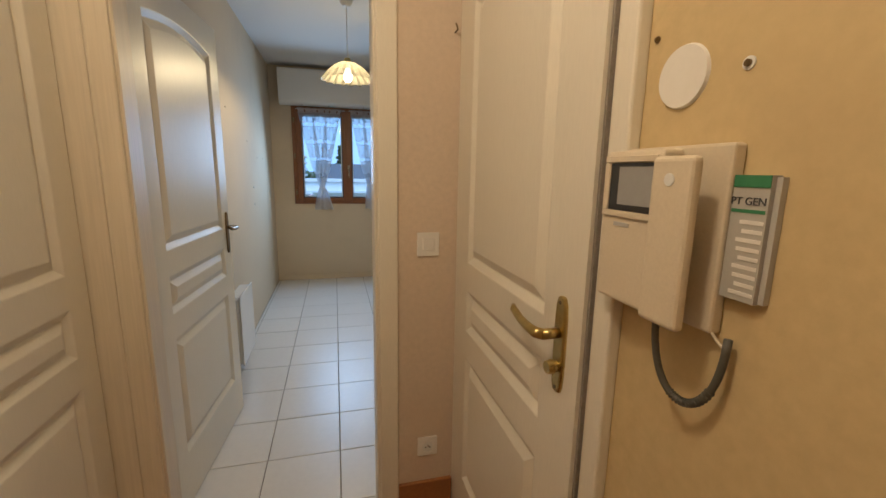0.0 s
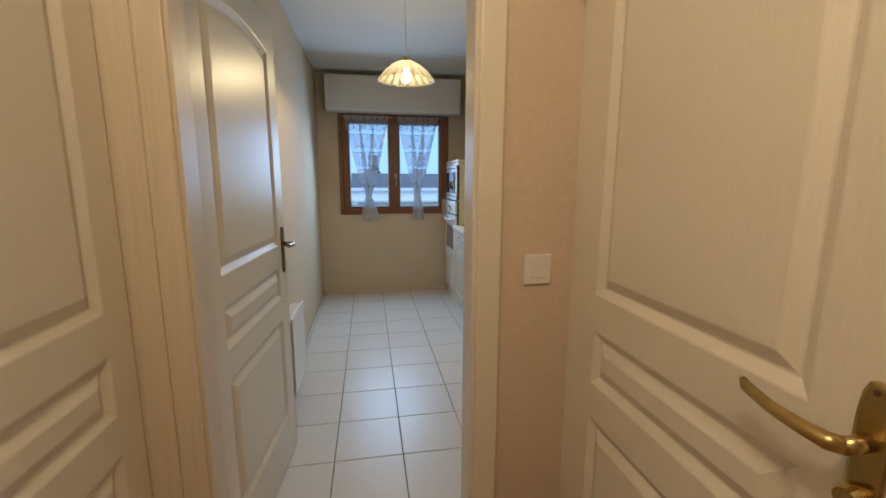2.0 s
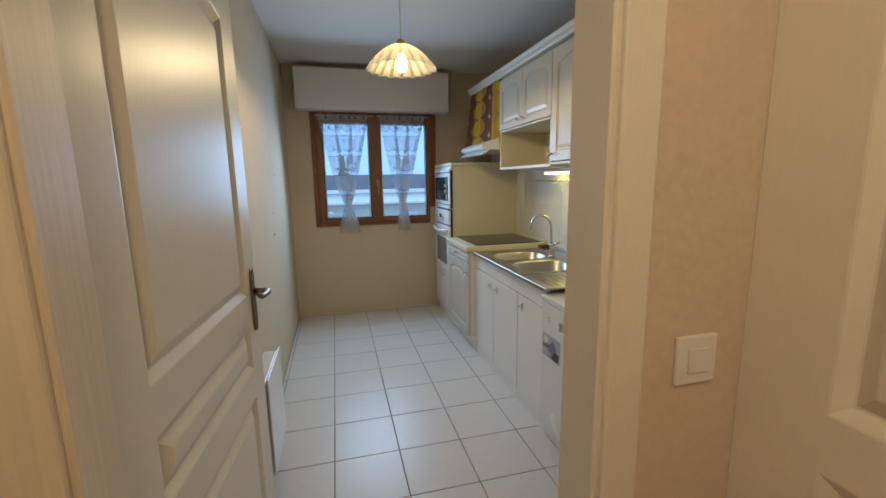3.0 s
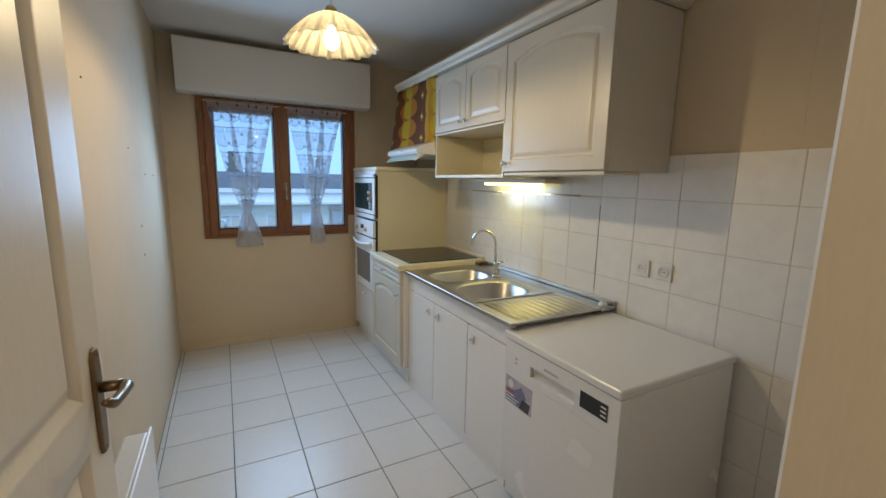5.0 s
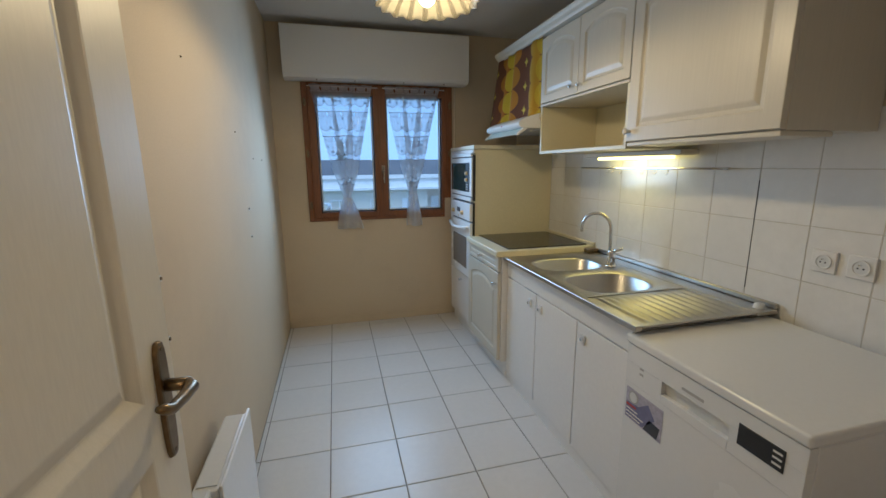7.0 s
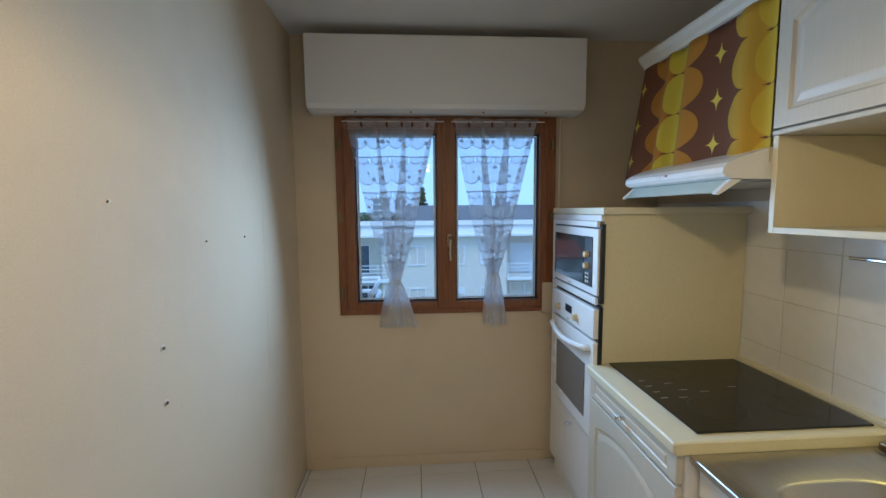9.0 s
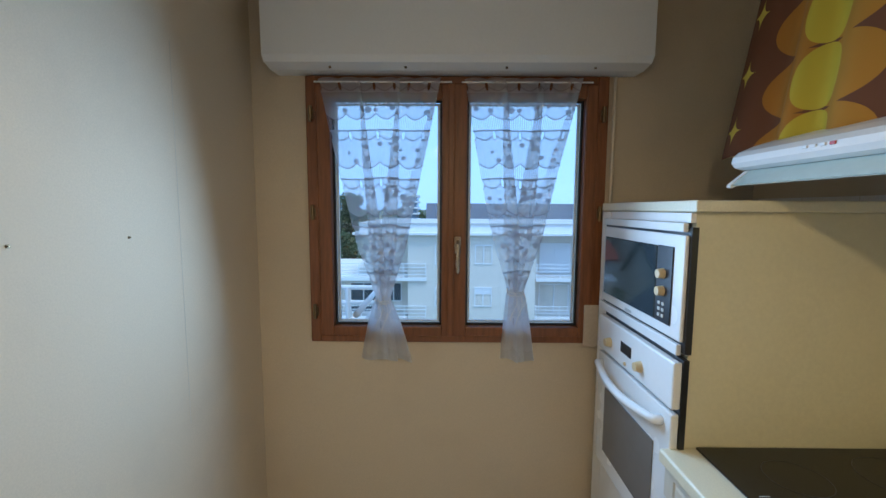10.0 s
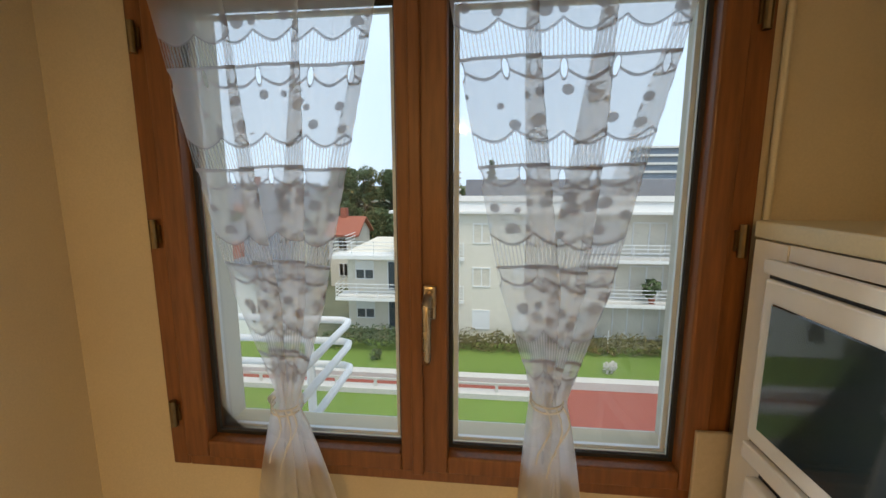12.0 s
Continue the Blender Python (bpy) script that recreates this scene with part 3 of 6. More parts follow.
    tube([(0.414, F - 0.058, 1.42), (0.414, F - 0.066, 1.40), (0.414, F - 0.066, 1.34), (0.414, F - 0.064, 1.29), (0.414, F - 0.060, 1.278)], 0.008, 10, g, [0.008, 0.0095, 0.009, 0.0085, 0.005])
    part("lever", g, CHAMPAGNE, hd, smooth=True)
    part("patch", box(0.970, 1.052, F - 0.024, F - 0.0125, 0.953, 1.138, 0.003, 2), PATCH, win, "beige filler piece on the frame corner")
    part("window_sill", box(WX0 - 0.02, WX1 + 0.02, D + 0.002, YB + 0.195, 0.955, 0.99, 0.005), RENDER_WHITE, win, "white outer sill")
    rv = boxes((WX0 - 0.002, WX0 + 0.03, D + 0.001, YB + 0.172, 0.992, WZ1), (WX1 - 0.03, WX1 + 0.002, D + 0.001, YB + 0.172, 0.992, WZ1))
    part("reveal", rv, RENDER_CREAM, win, "cream rendered window reveal")


window()

# roller shutter box above the window
sb = thing("shutter_box", (0.40, 5.27, 2.10), "white painted roller shutter box above the window", "shutter box")
b = bmesh.new()
prof = [(5.358, 2.112), (5.27, 2.108), (5.205, 2.118), (5.186, 2.140), (5.184, 2.488), (5.19, 2.495), (5.358, 2.495)]
for x in (-0.348, 1.155):
    b.faces.new([b.verts.new((x, y, z)) for y, z in prof])
b.verts.ensure_lookup_table()
n = len(prof)
for i in range(n):
    b.faces.new((b.verts[i], b.verts[(i + 1) % n], b.verts[n + (i + 1) % n], b.verts[n + i]))
part("body", b, BOX_PAINT, sb)
for x in (-0.1, 0.2, 0.6, 0.95):
    part("screw", cyl((x, 5.24, 2.106), (x, 5.24, 2.113), 0.005, n=10), DARK_BRASS, sb)
strap = thing("shutter_strap_pipe", (1.075, 5.345, 1.57), "thin cream shutter cord pipe on the wall", "pipe")
part("pipe", cyl((1.075, 5.349, 1.57), (1.075, 5.349, 2.11), 0.007, n=10), IVORY_PLASTIC, strap)

# ---- kitchen things ----
RAISED = ((0.006, -0.007), (0.018, -0.008), (0.034, -0.002), (0.040, -0.001))
DOOR_PROFILE = ((0.004, -0.001), (0.024, -0.013), (0.028, -0.013), (0.052, -0.001), (0.056, 0.0))


def knob(parent, at, normal, r=0.013, material=None):
    n = Vector(normal)
    b = cyl(Vector(at), Vector(at) + n * 0.014, r * 0.5, n=12)
    cyl(Vector(at) + n * 0.012, Vector(at) + n * 0.026, r * 0.75, r, 14, b)
    cyl(Vector(at) + n * 0.026, Vector(at) + n * 0.032, r, r * 0.6, 14, b)
    return part("knob", b, material or CHROME, parent, "chrome knob", True)


def tall_unit():
    t = thing("oven_tower", (1.35, 4.98, 0), "tall cream cabinet housing a microwave and a white oven", "cabinet")
    x = 1.036
    for y0, y1 in ((4.662, 4.680), (5.235, 5.283)):
        part("side_panel", box(x, XR - 0.004, y0, y1, 0.10, 1.548), CREAM_LAMINATE, t)
    part("back_panel", box(1.25, XR - 0.004, 4.681, 5.234, 0.1, 1.548), CREAM_LAMINATE, t)
    for z0, z1 in ((0.10, 0.12), (0.515, 0.53), (1.145, 1.155), (1.52, 1.548)):
        part("shelf", box(x, 1.249, 4.681, 5.234, z0, z1), CREAM_LAMINATE, t)
    part("top", box(1.018, XR - 0.002, 4.636, 5.287, 1.549, 1.580, 0.004, 2), WORKTOP, t, "cream laminate top")
    part("plinth", box(1.05, 1.07, 4.665, 5.283, 0.0, 0.098), CABINET_WHITE, t)
    part("side_filler", box(1.02, x, 5.20, 5.283, 0.10, 1.545), CABINET_WHITE, t)
    part("front_rail", box(1.022, x, 4.664, 5.198, 1.520, 1.546), CABINET_WHITE, t)
    dr = part("drawer", box(1.018, x - 0.001, 4.668, 5.196, 0.115, 0.512, 0.003), CABINET_WHITE, t)
    knob(dr, (1.018, 4.94, 0.455), (-1, 0, 0), 0.012)
    mw = thing("microwave", (1.1, 4.93, 1.156), "built-in white microwave with dark glass window", "microwave")
    bmx = boxes((1.0175, 1.036, 4.646, 5.232, 1.158, 1.508), bevel=0.001)
    part("shadow_gap", bmx, BLACK_PLASTIC, mw, "black surround")
    part("front", box(1.006, 1.018, 4.656, 5.224, 1.190, 1.486, 0.004, 2), APPLIANCE, mw)
    part("trim_strip", box(1.003, 1.018, 4.664, 5.228, 1.494, 1.519, 0.003, 2), APPLIANCE, mw, "white strip above the door")
    part("trim_strip", box(1.003, 1.018, 4.664, 5.228, 1.150, 1.182, 0.003, 2), APPLIANCE, mw, "white strip under the door")
    part("door_window", box(1.002, 1.007, 4.795, 5.196, 1.222, 1.448, 0.002), DARK_GLASS, mw, "dark glass door")
    part("control_panel", box(1.002, 1.007, 4.705, 4.791, 1.222, 1.450, 0.002), BLACK_PLASTIC, mw)
    for z in (1.368, 1.316):
        part("knob", cyl((1.003, 4.752, z), (0.984, 4.752, z), 0.016, 0.013, 18), GOLD_KNOB, mw, smooth=False)
    for i in range(3):
        for j in range(2):
            part("button", box(0.999, 1.002, 4.737 + 0.022 * j, 4.748 + 0.022 * j, 1.238 + 0.018 * i, 1.248 + 0.018 * i, 0.001), PALE_PLASTIC, mw)
    part("badge", box(1.005, 1.0055, 4.95, 5.0, 1.196, 1.206), MARK_GREY, mw)
    ov = thing("oven", (1.1, 4.93, 0.53), "built-in white oven with bowed white handle", "oven")
    part("shadow_gap", boxes((1.017, 1.034, 4.648, 5.197, 0.520, 1.142), bevel=0.001), BLACK_PLASTIC, ov, "black surround")
    part("control_panel", box(0.992, 1.017, 4.650, 5.196, 0.998, 1.134, 0.005, 2), APPLIANCE, ov)
    part("display", box(0.989, 0.9925, 4.905, 4.985, 1.05, 1.088, 0.001), BLACK_PLASTIC, ov)
    for y in (5.082, 4.838):
        part("knob", cyl((0.993, y, 1.05), (0.971, y, 1.05), 0.019, 0.014, 18), GOLD_KNOB, ov)
    part("button", cyl((0.993, 4.946, 1.018), (0.986, 4.946, 1.018), 0.006, n=12), GOLD_KNOB, ov)
    dr = part("door", box(0.994, 1.017, 4.652, 5.194, 0.532, 0.984, 0.005, 2), APPLIANCE, ov)
    part("window", box(0.9905, 0.9945, 4.735, 5.112, 0.60, 0.86, 0.002), GREY_GLASS, dr, "grey glass oven window")
    pts = []
    for i in range(13):
        s = i / 12
        pts.append((0.974 - 0.022 * math.sin(math.pi * s), 5.15 - 0.45 * s, 0.945 - 0.018 * math.sin(math.pi * s)))
    h = tube([(0.995, 5.15, 0.945)] + pts + [(0.995, 4.70, 0.945)], 0.014, 10)
    part("handle", h, APPLIANCE, dr, "bowed white handle", True)


tall_unit()


def hob_unit():
    u = thing("hob_cabinet", (1.3, 4.33, 0), "ivory grained base cabinet with drawer and arched door", "cabinet")
    part("body", box(1.010, XR - 0.004, 4.032, 4.658, 0.115, 0.842), CABINET_WHITE, u)
    part("plinth", box(1.05, 1.068, 4.032, 4.66, 0, 0.113), CABINET_WHITE, u)
    d = part("door", panel_leaf(bmesh.new(), (0.985, 4.652, 0.128), (0, -1, 0), (-1, 0, 0), 0.612, 0.61, 0.022, [(0, 0.61, 0.062, 0.062, 0.062, 0.05)], RAISED), CABINET_PAINT, u, "ivory grained arched cabinet door")
    knob(d, (0.985, 4.075, 0.66), (-1, 0, 0))
    r = part("drawer", panel_leaf(bmesh.new(), (0.985, 4.652, 0.748), (0, -1, 0), (-1, 0, 0), 0.612, 0.092, 0.022, [(0, 0.092, 0.045, 0.022, 0.022, 0)], ((0.004, -0.004), (0.008, -0.004), (0.014, -0.001))), CABINET_PAINT, u)
    knob(r, (0.985, 4.35, 0.794), (-1, 0, 0))
    w = thing("worktop", (1.3, 4.33, 0.845), "cream laminate worktop under the hob", "worktop")
    part("slab", box(0.968, XR - 0.003, 4.030, 4.660, 0.845, 0.884, 0.008, 3), WORKTOP, w)
    part("edging", box(0.975, XR - 0.003, 4.0275, 4.0298, 0.847, 0.882), CREAM_LAMINATE, w)
    part("upstand", box(XR - 0.022, XR - 0.003, 4.030, 4.66, 0.8845, 0.905, 0.004), WORKTOP, w)
    h = thing("hob", (1.35, 4.37, 0.884), "black glass ceramic hob set in the worktop", "hob")
    part("glass", box(1.068, 1.652, 4.072, 4.652, 0.8845, 0.891, 0.002, 2), BLACK_GLASS, h)
    for cx, cy, rr in ((1.24, 4.52, 0.072), (1.24, 4.21, 0.09), (1.50, 4.52, 0.09), (1.50, 4.21, 0.072)):
        ring = bmesh.new()
        loft(ring, [[(cx + q * math.cos(a), cy + q * math.sin(a), 0.8914) for a in (2 * math.pi * k / 40 for k in range(40))] for q in (rr, rr - 0.0018)], cap=False)
        part("cooking_zone", ring, HOB_MARK, h, "faint thin zone ring")
    for i in range(4):
        part("marking", box(1.095, 1.12, 4.30 + 0.05 * i, 4.303 + 0.05 * i, 0.891, 0.8913), MARK_GREY, h)
    for x, y in ((1.16, 4.3), (1.20, 4.36), (1.18, 4.42), (1.27, 4.34), (1.40, 4.37)):
        part("scratch", box(x, x + 0.035, y, y + 0.0025, 0.891, 0.8912), MARK_GREY, h)


hob_unit()


def sink_unit():
    c = thing("sink_cabinet", (1.35, 3.42, 0), "white three-door cabinet under the steel sink", "cabinet")
    part("body", boxes((1.062, XR - 0.004, 2.85, 4.022, 0.06, 0.66), (1.062, XR - 0.004, 2.85, 2.866, 0.66, 0.815), (1.062, XR - 0.004, 4.006, 4.022, 0.66, 0.815)), CABINET_WHITE, c)
    part("plinth", box(1.052, 1.064, 2.85, 4.022, 0, 0.062), CABINET_WHITE, c)
    part("apron", box(1.045, 1.061, 2.85, 4.022, 0.722, 0.828, 0.002), CABINET_WHITE, c)
    for y0, y1, ky in ((3.622, 4.018, 3.688), (3.216, 3.616, 3.562), (2.852, 3.210, 3.155)):
        d = part("door", box(1.044, 1.061, y0, y1, 0.068, 0.716, 0.003, 2), CABINET_WHITE, c)
        b = box(1.036, 1.045, ky - 0.016, ky + 0.016, 0.627, 0.672, 0.003, 2)
        k = part("knob_plate", b, PALE_PLASTIC, d)
        part("knob", cyl((1.037, ky, 0.650), (1.026, ky, 0.650), 0.009, 0.008, 14), CHROME, k, "chrome knob")
    s = thing("sink", (1.35, 3.41, 0.85), "stainless steel double sink with ribbed drainer", "sink")
    zt = 0.852
    bowls = ((1.300, 3.745, 0.195, 0.142), (1.292, 3.345, 0.190, 0.158))
    # top sheet with two round-cornered openings: one tile of sheet per bowl plus plain strips
    b = bmesh.new()

    def super_ring(cx, cy, ax, ay, z, n=40, e=3.2):
        out = []
        for k in range(n):
            a = 2 * math.pi * k / n
            cs, sn = math.cos(a), math.sin(a)
            q = (abs(cs) ** e + abs(sn) ** e) ** (-1 / e)
            out.append((cx + ax * q * cs, cy + ay * q * sn, z))
        return out

    def square_ring(x0, x1, y0, y1, cx, cy, z, n=40):
        out = []
        for k in range(n):
            a = 2 * math.pi * k / n
            cs, sn = math.cos(a), math.sin(a)
            t = min(((x1 - cx) if cs > 0 else (cx - x0)) / max(abs(cs), 1e-6), ((y1 - cy) if sn > 0 else (cy - y0)) / max(abs(sn), 1e-6))
            out.append((cx + t * cs, cy + t * sn, z))
        # true corners
        for x in (x0, x1):
            for y in (y0, y1):
                k = min(range(n), key=lambda i: (out[i][0] - x) ** 2 + (out[i][1] - y) ** 2)
                out[k] = (x, y, z)
        return out
    xf, xb, ya, ym, yc, ye = 1.012, XR - 0.004, 4.024, 3.585, 3.155, 2.80
    for (cx, cy, ax, ay), y0, y1 in ((bowls[0], ym, ya), (bowls[1], yc, ym)):
        rings = [square_ring(xf + 0.03, 1.58, y0, y1, cx, cy, zt - 0.004)]
        rings.append(super_ring(cx, cy, ax + 0.008, ay + 0.008, zt - 0.004))
        rings.append(super_ring(cx, cy, ax, ay, zt - 0.012))
        rings.append(super_ring(cx, cy, ax - 0.012, ay - 0.012, zt - 0.12))
        rings.append(super_ring(cx, cy, ax - 0.045, ay - 0.045, zt - 0.150))
        rings.append(super_ring(cx, cy, 0.03, 0.03, zt - 0.155, e=2))
        loft(b, rings)
    part("bowl_sheet", b, STEEL, s, "two round-cornered steel bowls", True)
    rim = boxes((xf, xf + 0.03, ye, ya, zt - 0.022, zt), (1.58, xb, ye, ya, zt - 0.02, zt - 0.002), (xf + 0.03, 1.58, ye, ye + 0.018, zt - 0.012, zt - 0.001), bevel=0.0025)
    part("rim", rim, STEEL, s)
    part("back_upstand", box(XR - 0.02, XR - 0.003, ye, ya, zt, zt + 0.022, 0.003), STEEL, s)
    d = bmesh.new()
    nx = 96
    x0, x1 = xf + 0.03, 1.58
    prev = None
    for i in range(nx + 1):
        x = x0 + (x1 - x0) * i / nx
        g = 0.0075 * (0.5 + 0.5 * math.cos(2 * math.pi * i / 8)) if 8 <= i <= 88 else 0
        row = [d.verts.new((x, y, zt - 0.007 + g * f)) for y, f in ((yc, 0), (yc - 0.022, 0), (yc - 0.05, 1), (ye + 0.055, 1), (ye + 0.03, 0), (ye + 0.018, 0))]
        if prev:
            for k in range(5):
                d.faces.new((prev[k], prev[k + 1], row[k + 1], row[k]))
        prev = row
    part("drainer", d, STEEL, s, "ribbed steel drainer", True)
    for cx, cy, ax, ay in bowls:
        part("drain", lathe([(0.001, 0.003), (0.028, 0.003), (0.034, 0.0)], (cx, cy, zt - 0.154), 24), CHROME, s)
    f = thing("tap", (1.50, 3.60, zt), "chrome swan-neck mixer tap behind the sink", "tap")
    fx, fy = 1.50, 3.605
    part("base", lathe([(0.001, 0.012), (0.024, 0.012), (0.028, 0.006), (0.028, 0.0)], (fx, fy, zt), 24), CHROME, f, smooth=True)
    part("body", lathe([(0.019, 0.01), (0.021, 0.03), (0.021, 0.085), (0.016, 0.098), (0.001, 0.1)], (fx, fy, zt), 24), CHROME, f, smooth=True)
    part("lever", tube([(fx, fy, zt + 0.085), (fx + 0.008, fy - 0.03, zt + 0.10), (fx + 0.01, fy - 0.075, zt + 0.115)], 0.007, 10, None, [0.013, 0.009, 0.006]), CHROME, f, smooth=True)
    pts = [(fx - 0.004, fy + 0.01, zt + 0.08), (fx - 0.005, fy + 0.012, zt + 0.20)]
    for i in range(13):
        a = math.pi * i / 12
        r = 0.085
        off = r - r * math.cos(a)
        pts.append((fx - 0.005 - off * 0.55, fy + 0.012 + off * 0.83, zt + 0.215 + r * math.sin(a)))
    e = pts[-1]
    pts.append((e[0], e[1], e[2] - 0.03))
    part("spout", tube(pts, 0.0095, 12), CHROME, f, smooth=True)
    st = thing("sink_strainer_plug", (1.60, 2.86, zt), "pale plug lying at the sink corner", "plug")
    part("plug", lathe([(0.001, 0.02), (0.018, 0.018), (0.022, 0.0)], (1.635, 2.84, zt - 0.002), 16), PALE_PLASTIC, st, smooth=True)
    sc = thing("cleaning_sponge", (1.62, 3.96, zt), "small brown sponge behind the sink corner", "sponge")
    part("sponge", box(1.585, 1.665, 3.955, 4.005, zt - 0.001, zt + 0.026, 0.006, 2), DARK_BRASS, sc)


sink_unit()


def dishwasher():
    d = thing("dishwasher", (1.3, 2.52, 0), "white freestanding dishwasher with an energy sticker", "dishwasher")
    x, y0, y1 = 1.008, 2.206, 2.826
    part("body", box(1.035, 1.655, y0 + 0.004, y1 - 0.004, 0.012, 0.785, 0.004), APPLIANCE, d)
    part("worktop", box(1.000, 1.668, y0, y1 + 0.004, 0.788, 0.820, 0.008, 3), APPLIANCE, d, "white dishwasher top")
    part("plinth", box(1.06, 1.075, y0 + 0.01, y1 - 0.01, 0.0, 0.09), BLACK_PLASTIC, d)
    door = part("door", box(x, 1.034, y0 + 0.004, y1 - 0.004, 0.095, 0.6392, 0.002, 2), APPLIANCE, d)
    cp = part("control_panel", boxes((x - 0.002, 1.034, y0 + 0.004, y1 - 0.004, 0.718, 0.785), (x - 0.002, 1.034, y0 + 0.004, 2.405, 0.640, 0.718), (x - 0.002, 1.034, 2.65, y1 - 0.004, 0.640, 0.718),
                                      (x - 0.002, 1.034, 2.405, 2.65, 0.640, 0.672), bevel=0.001), APPLIANCE, d)
    part("grip", box(1.022, 1.033, 2.406, 2.649, 0.673, 0.717), PALE_PLASTIC, cp, "recessed handle grip")
    part("display", box(x - 0.004, x - 0.0015, 2.256, 2.378, 0.684, 0.746, 0.001), BLACK_PLASTIC, cp, "black control display")
    for i in range(3):
        part("symbol", box(x - 0.0045, x - 0.004, 2.262, 2.285, 0.696 + 0.016 * i, 0.702 + 0.016 * i), WHITE_PLASTIC, cp)
    for i in range(2):
        part("button", box(x - 0.0035, x - 0.002, 2.735, 2.752, 0.69 + 0.02 * i, 0.697 + 0.02 * i), MARK_GREY, cp)
    part("badge", box(x - 0.0028, x - 0.002, 2.49, 2.57, 0.735, 0.744), MARK_GREY, cp)
    st = part("sticker", box(x - 0.0012, x - 0.0002, 2.632, 2.810, 0.496, 0.618), LILAC, door, "printed blue, white and red sticker")
    part("sticker_disc", cyl((x - 0.0012, 2.772, 0.588), (x - 0.0020, 2.772, 0.588), 0.025, n=24), MARK_GREY, st, "grey round emblem")
    part("sticker_emblem", cyl((x - 0.0020, 2.772, 0.588), (x - 0.0024, 2.772, 0.588), 0.019, n=24), PALE_PLASTIC, st)
    for material, shape in ((BLUE_INK, ((2.806, 0.500), (2.720, 0.500), (2.665, 0.560), (2.700, 0.600), (2.745, 0.566), (2.806, 0.560))),
                            (DARK_INK, ((2.715, 0.499), (2.650, 0.499), (2.640, 0.545), (2.690, 0.548))),
                            (RED_INK, ((2.806, 0.545), (2.755, 0.548), (2.755, 0.556), (2.806, 0.555)))):
        f = bmesh.new()
        ends = [[f.verts.new((xx, y, z)) for y, z in shape] for xx in (x - 0.0012, x - 0.0016 - (0.0003 if material is RED_INK else 0.0))]
        f.faces.new(ends[0]), f.faces.new(ends[1])
        for k in range(len(shape)):
            f.faces.new((ends[0][k], ends[0][(k + 1) % len(shape)], ends[1][(k + 1) % len(shape)], ends[1][k]))
        part("print_patch", f, material, st)
    for i, w in enumerate((0.075, 0.09, 0.06)):
        part("print_bar", box(x - 0.0022, x - 0.0018, 2.806 - w, 2.804, 0.506 + 0.014 * i, 0.511 + 0.014 * i), WHITE_PLASTIC, st)
    for y in (2.25, 2.78):
        for xx in (1.07, 1.62):
            part("foot", cyl((xx, y, 0), (xx, y, 0.014), 0.018, n=12), BLACK_PLASTIC, d)


dishwasher()


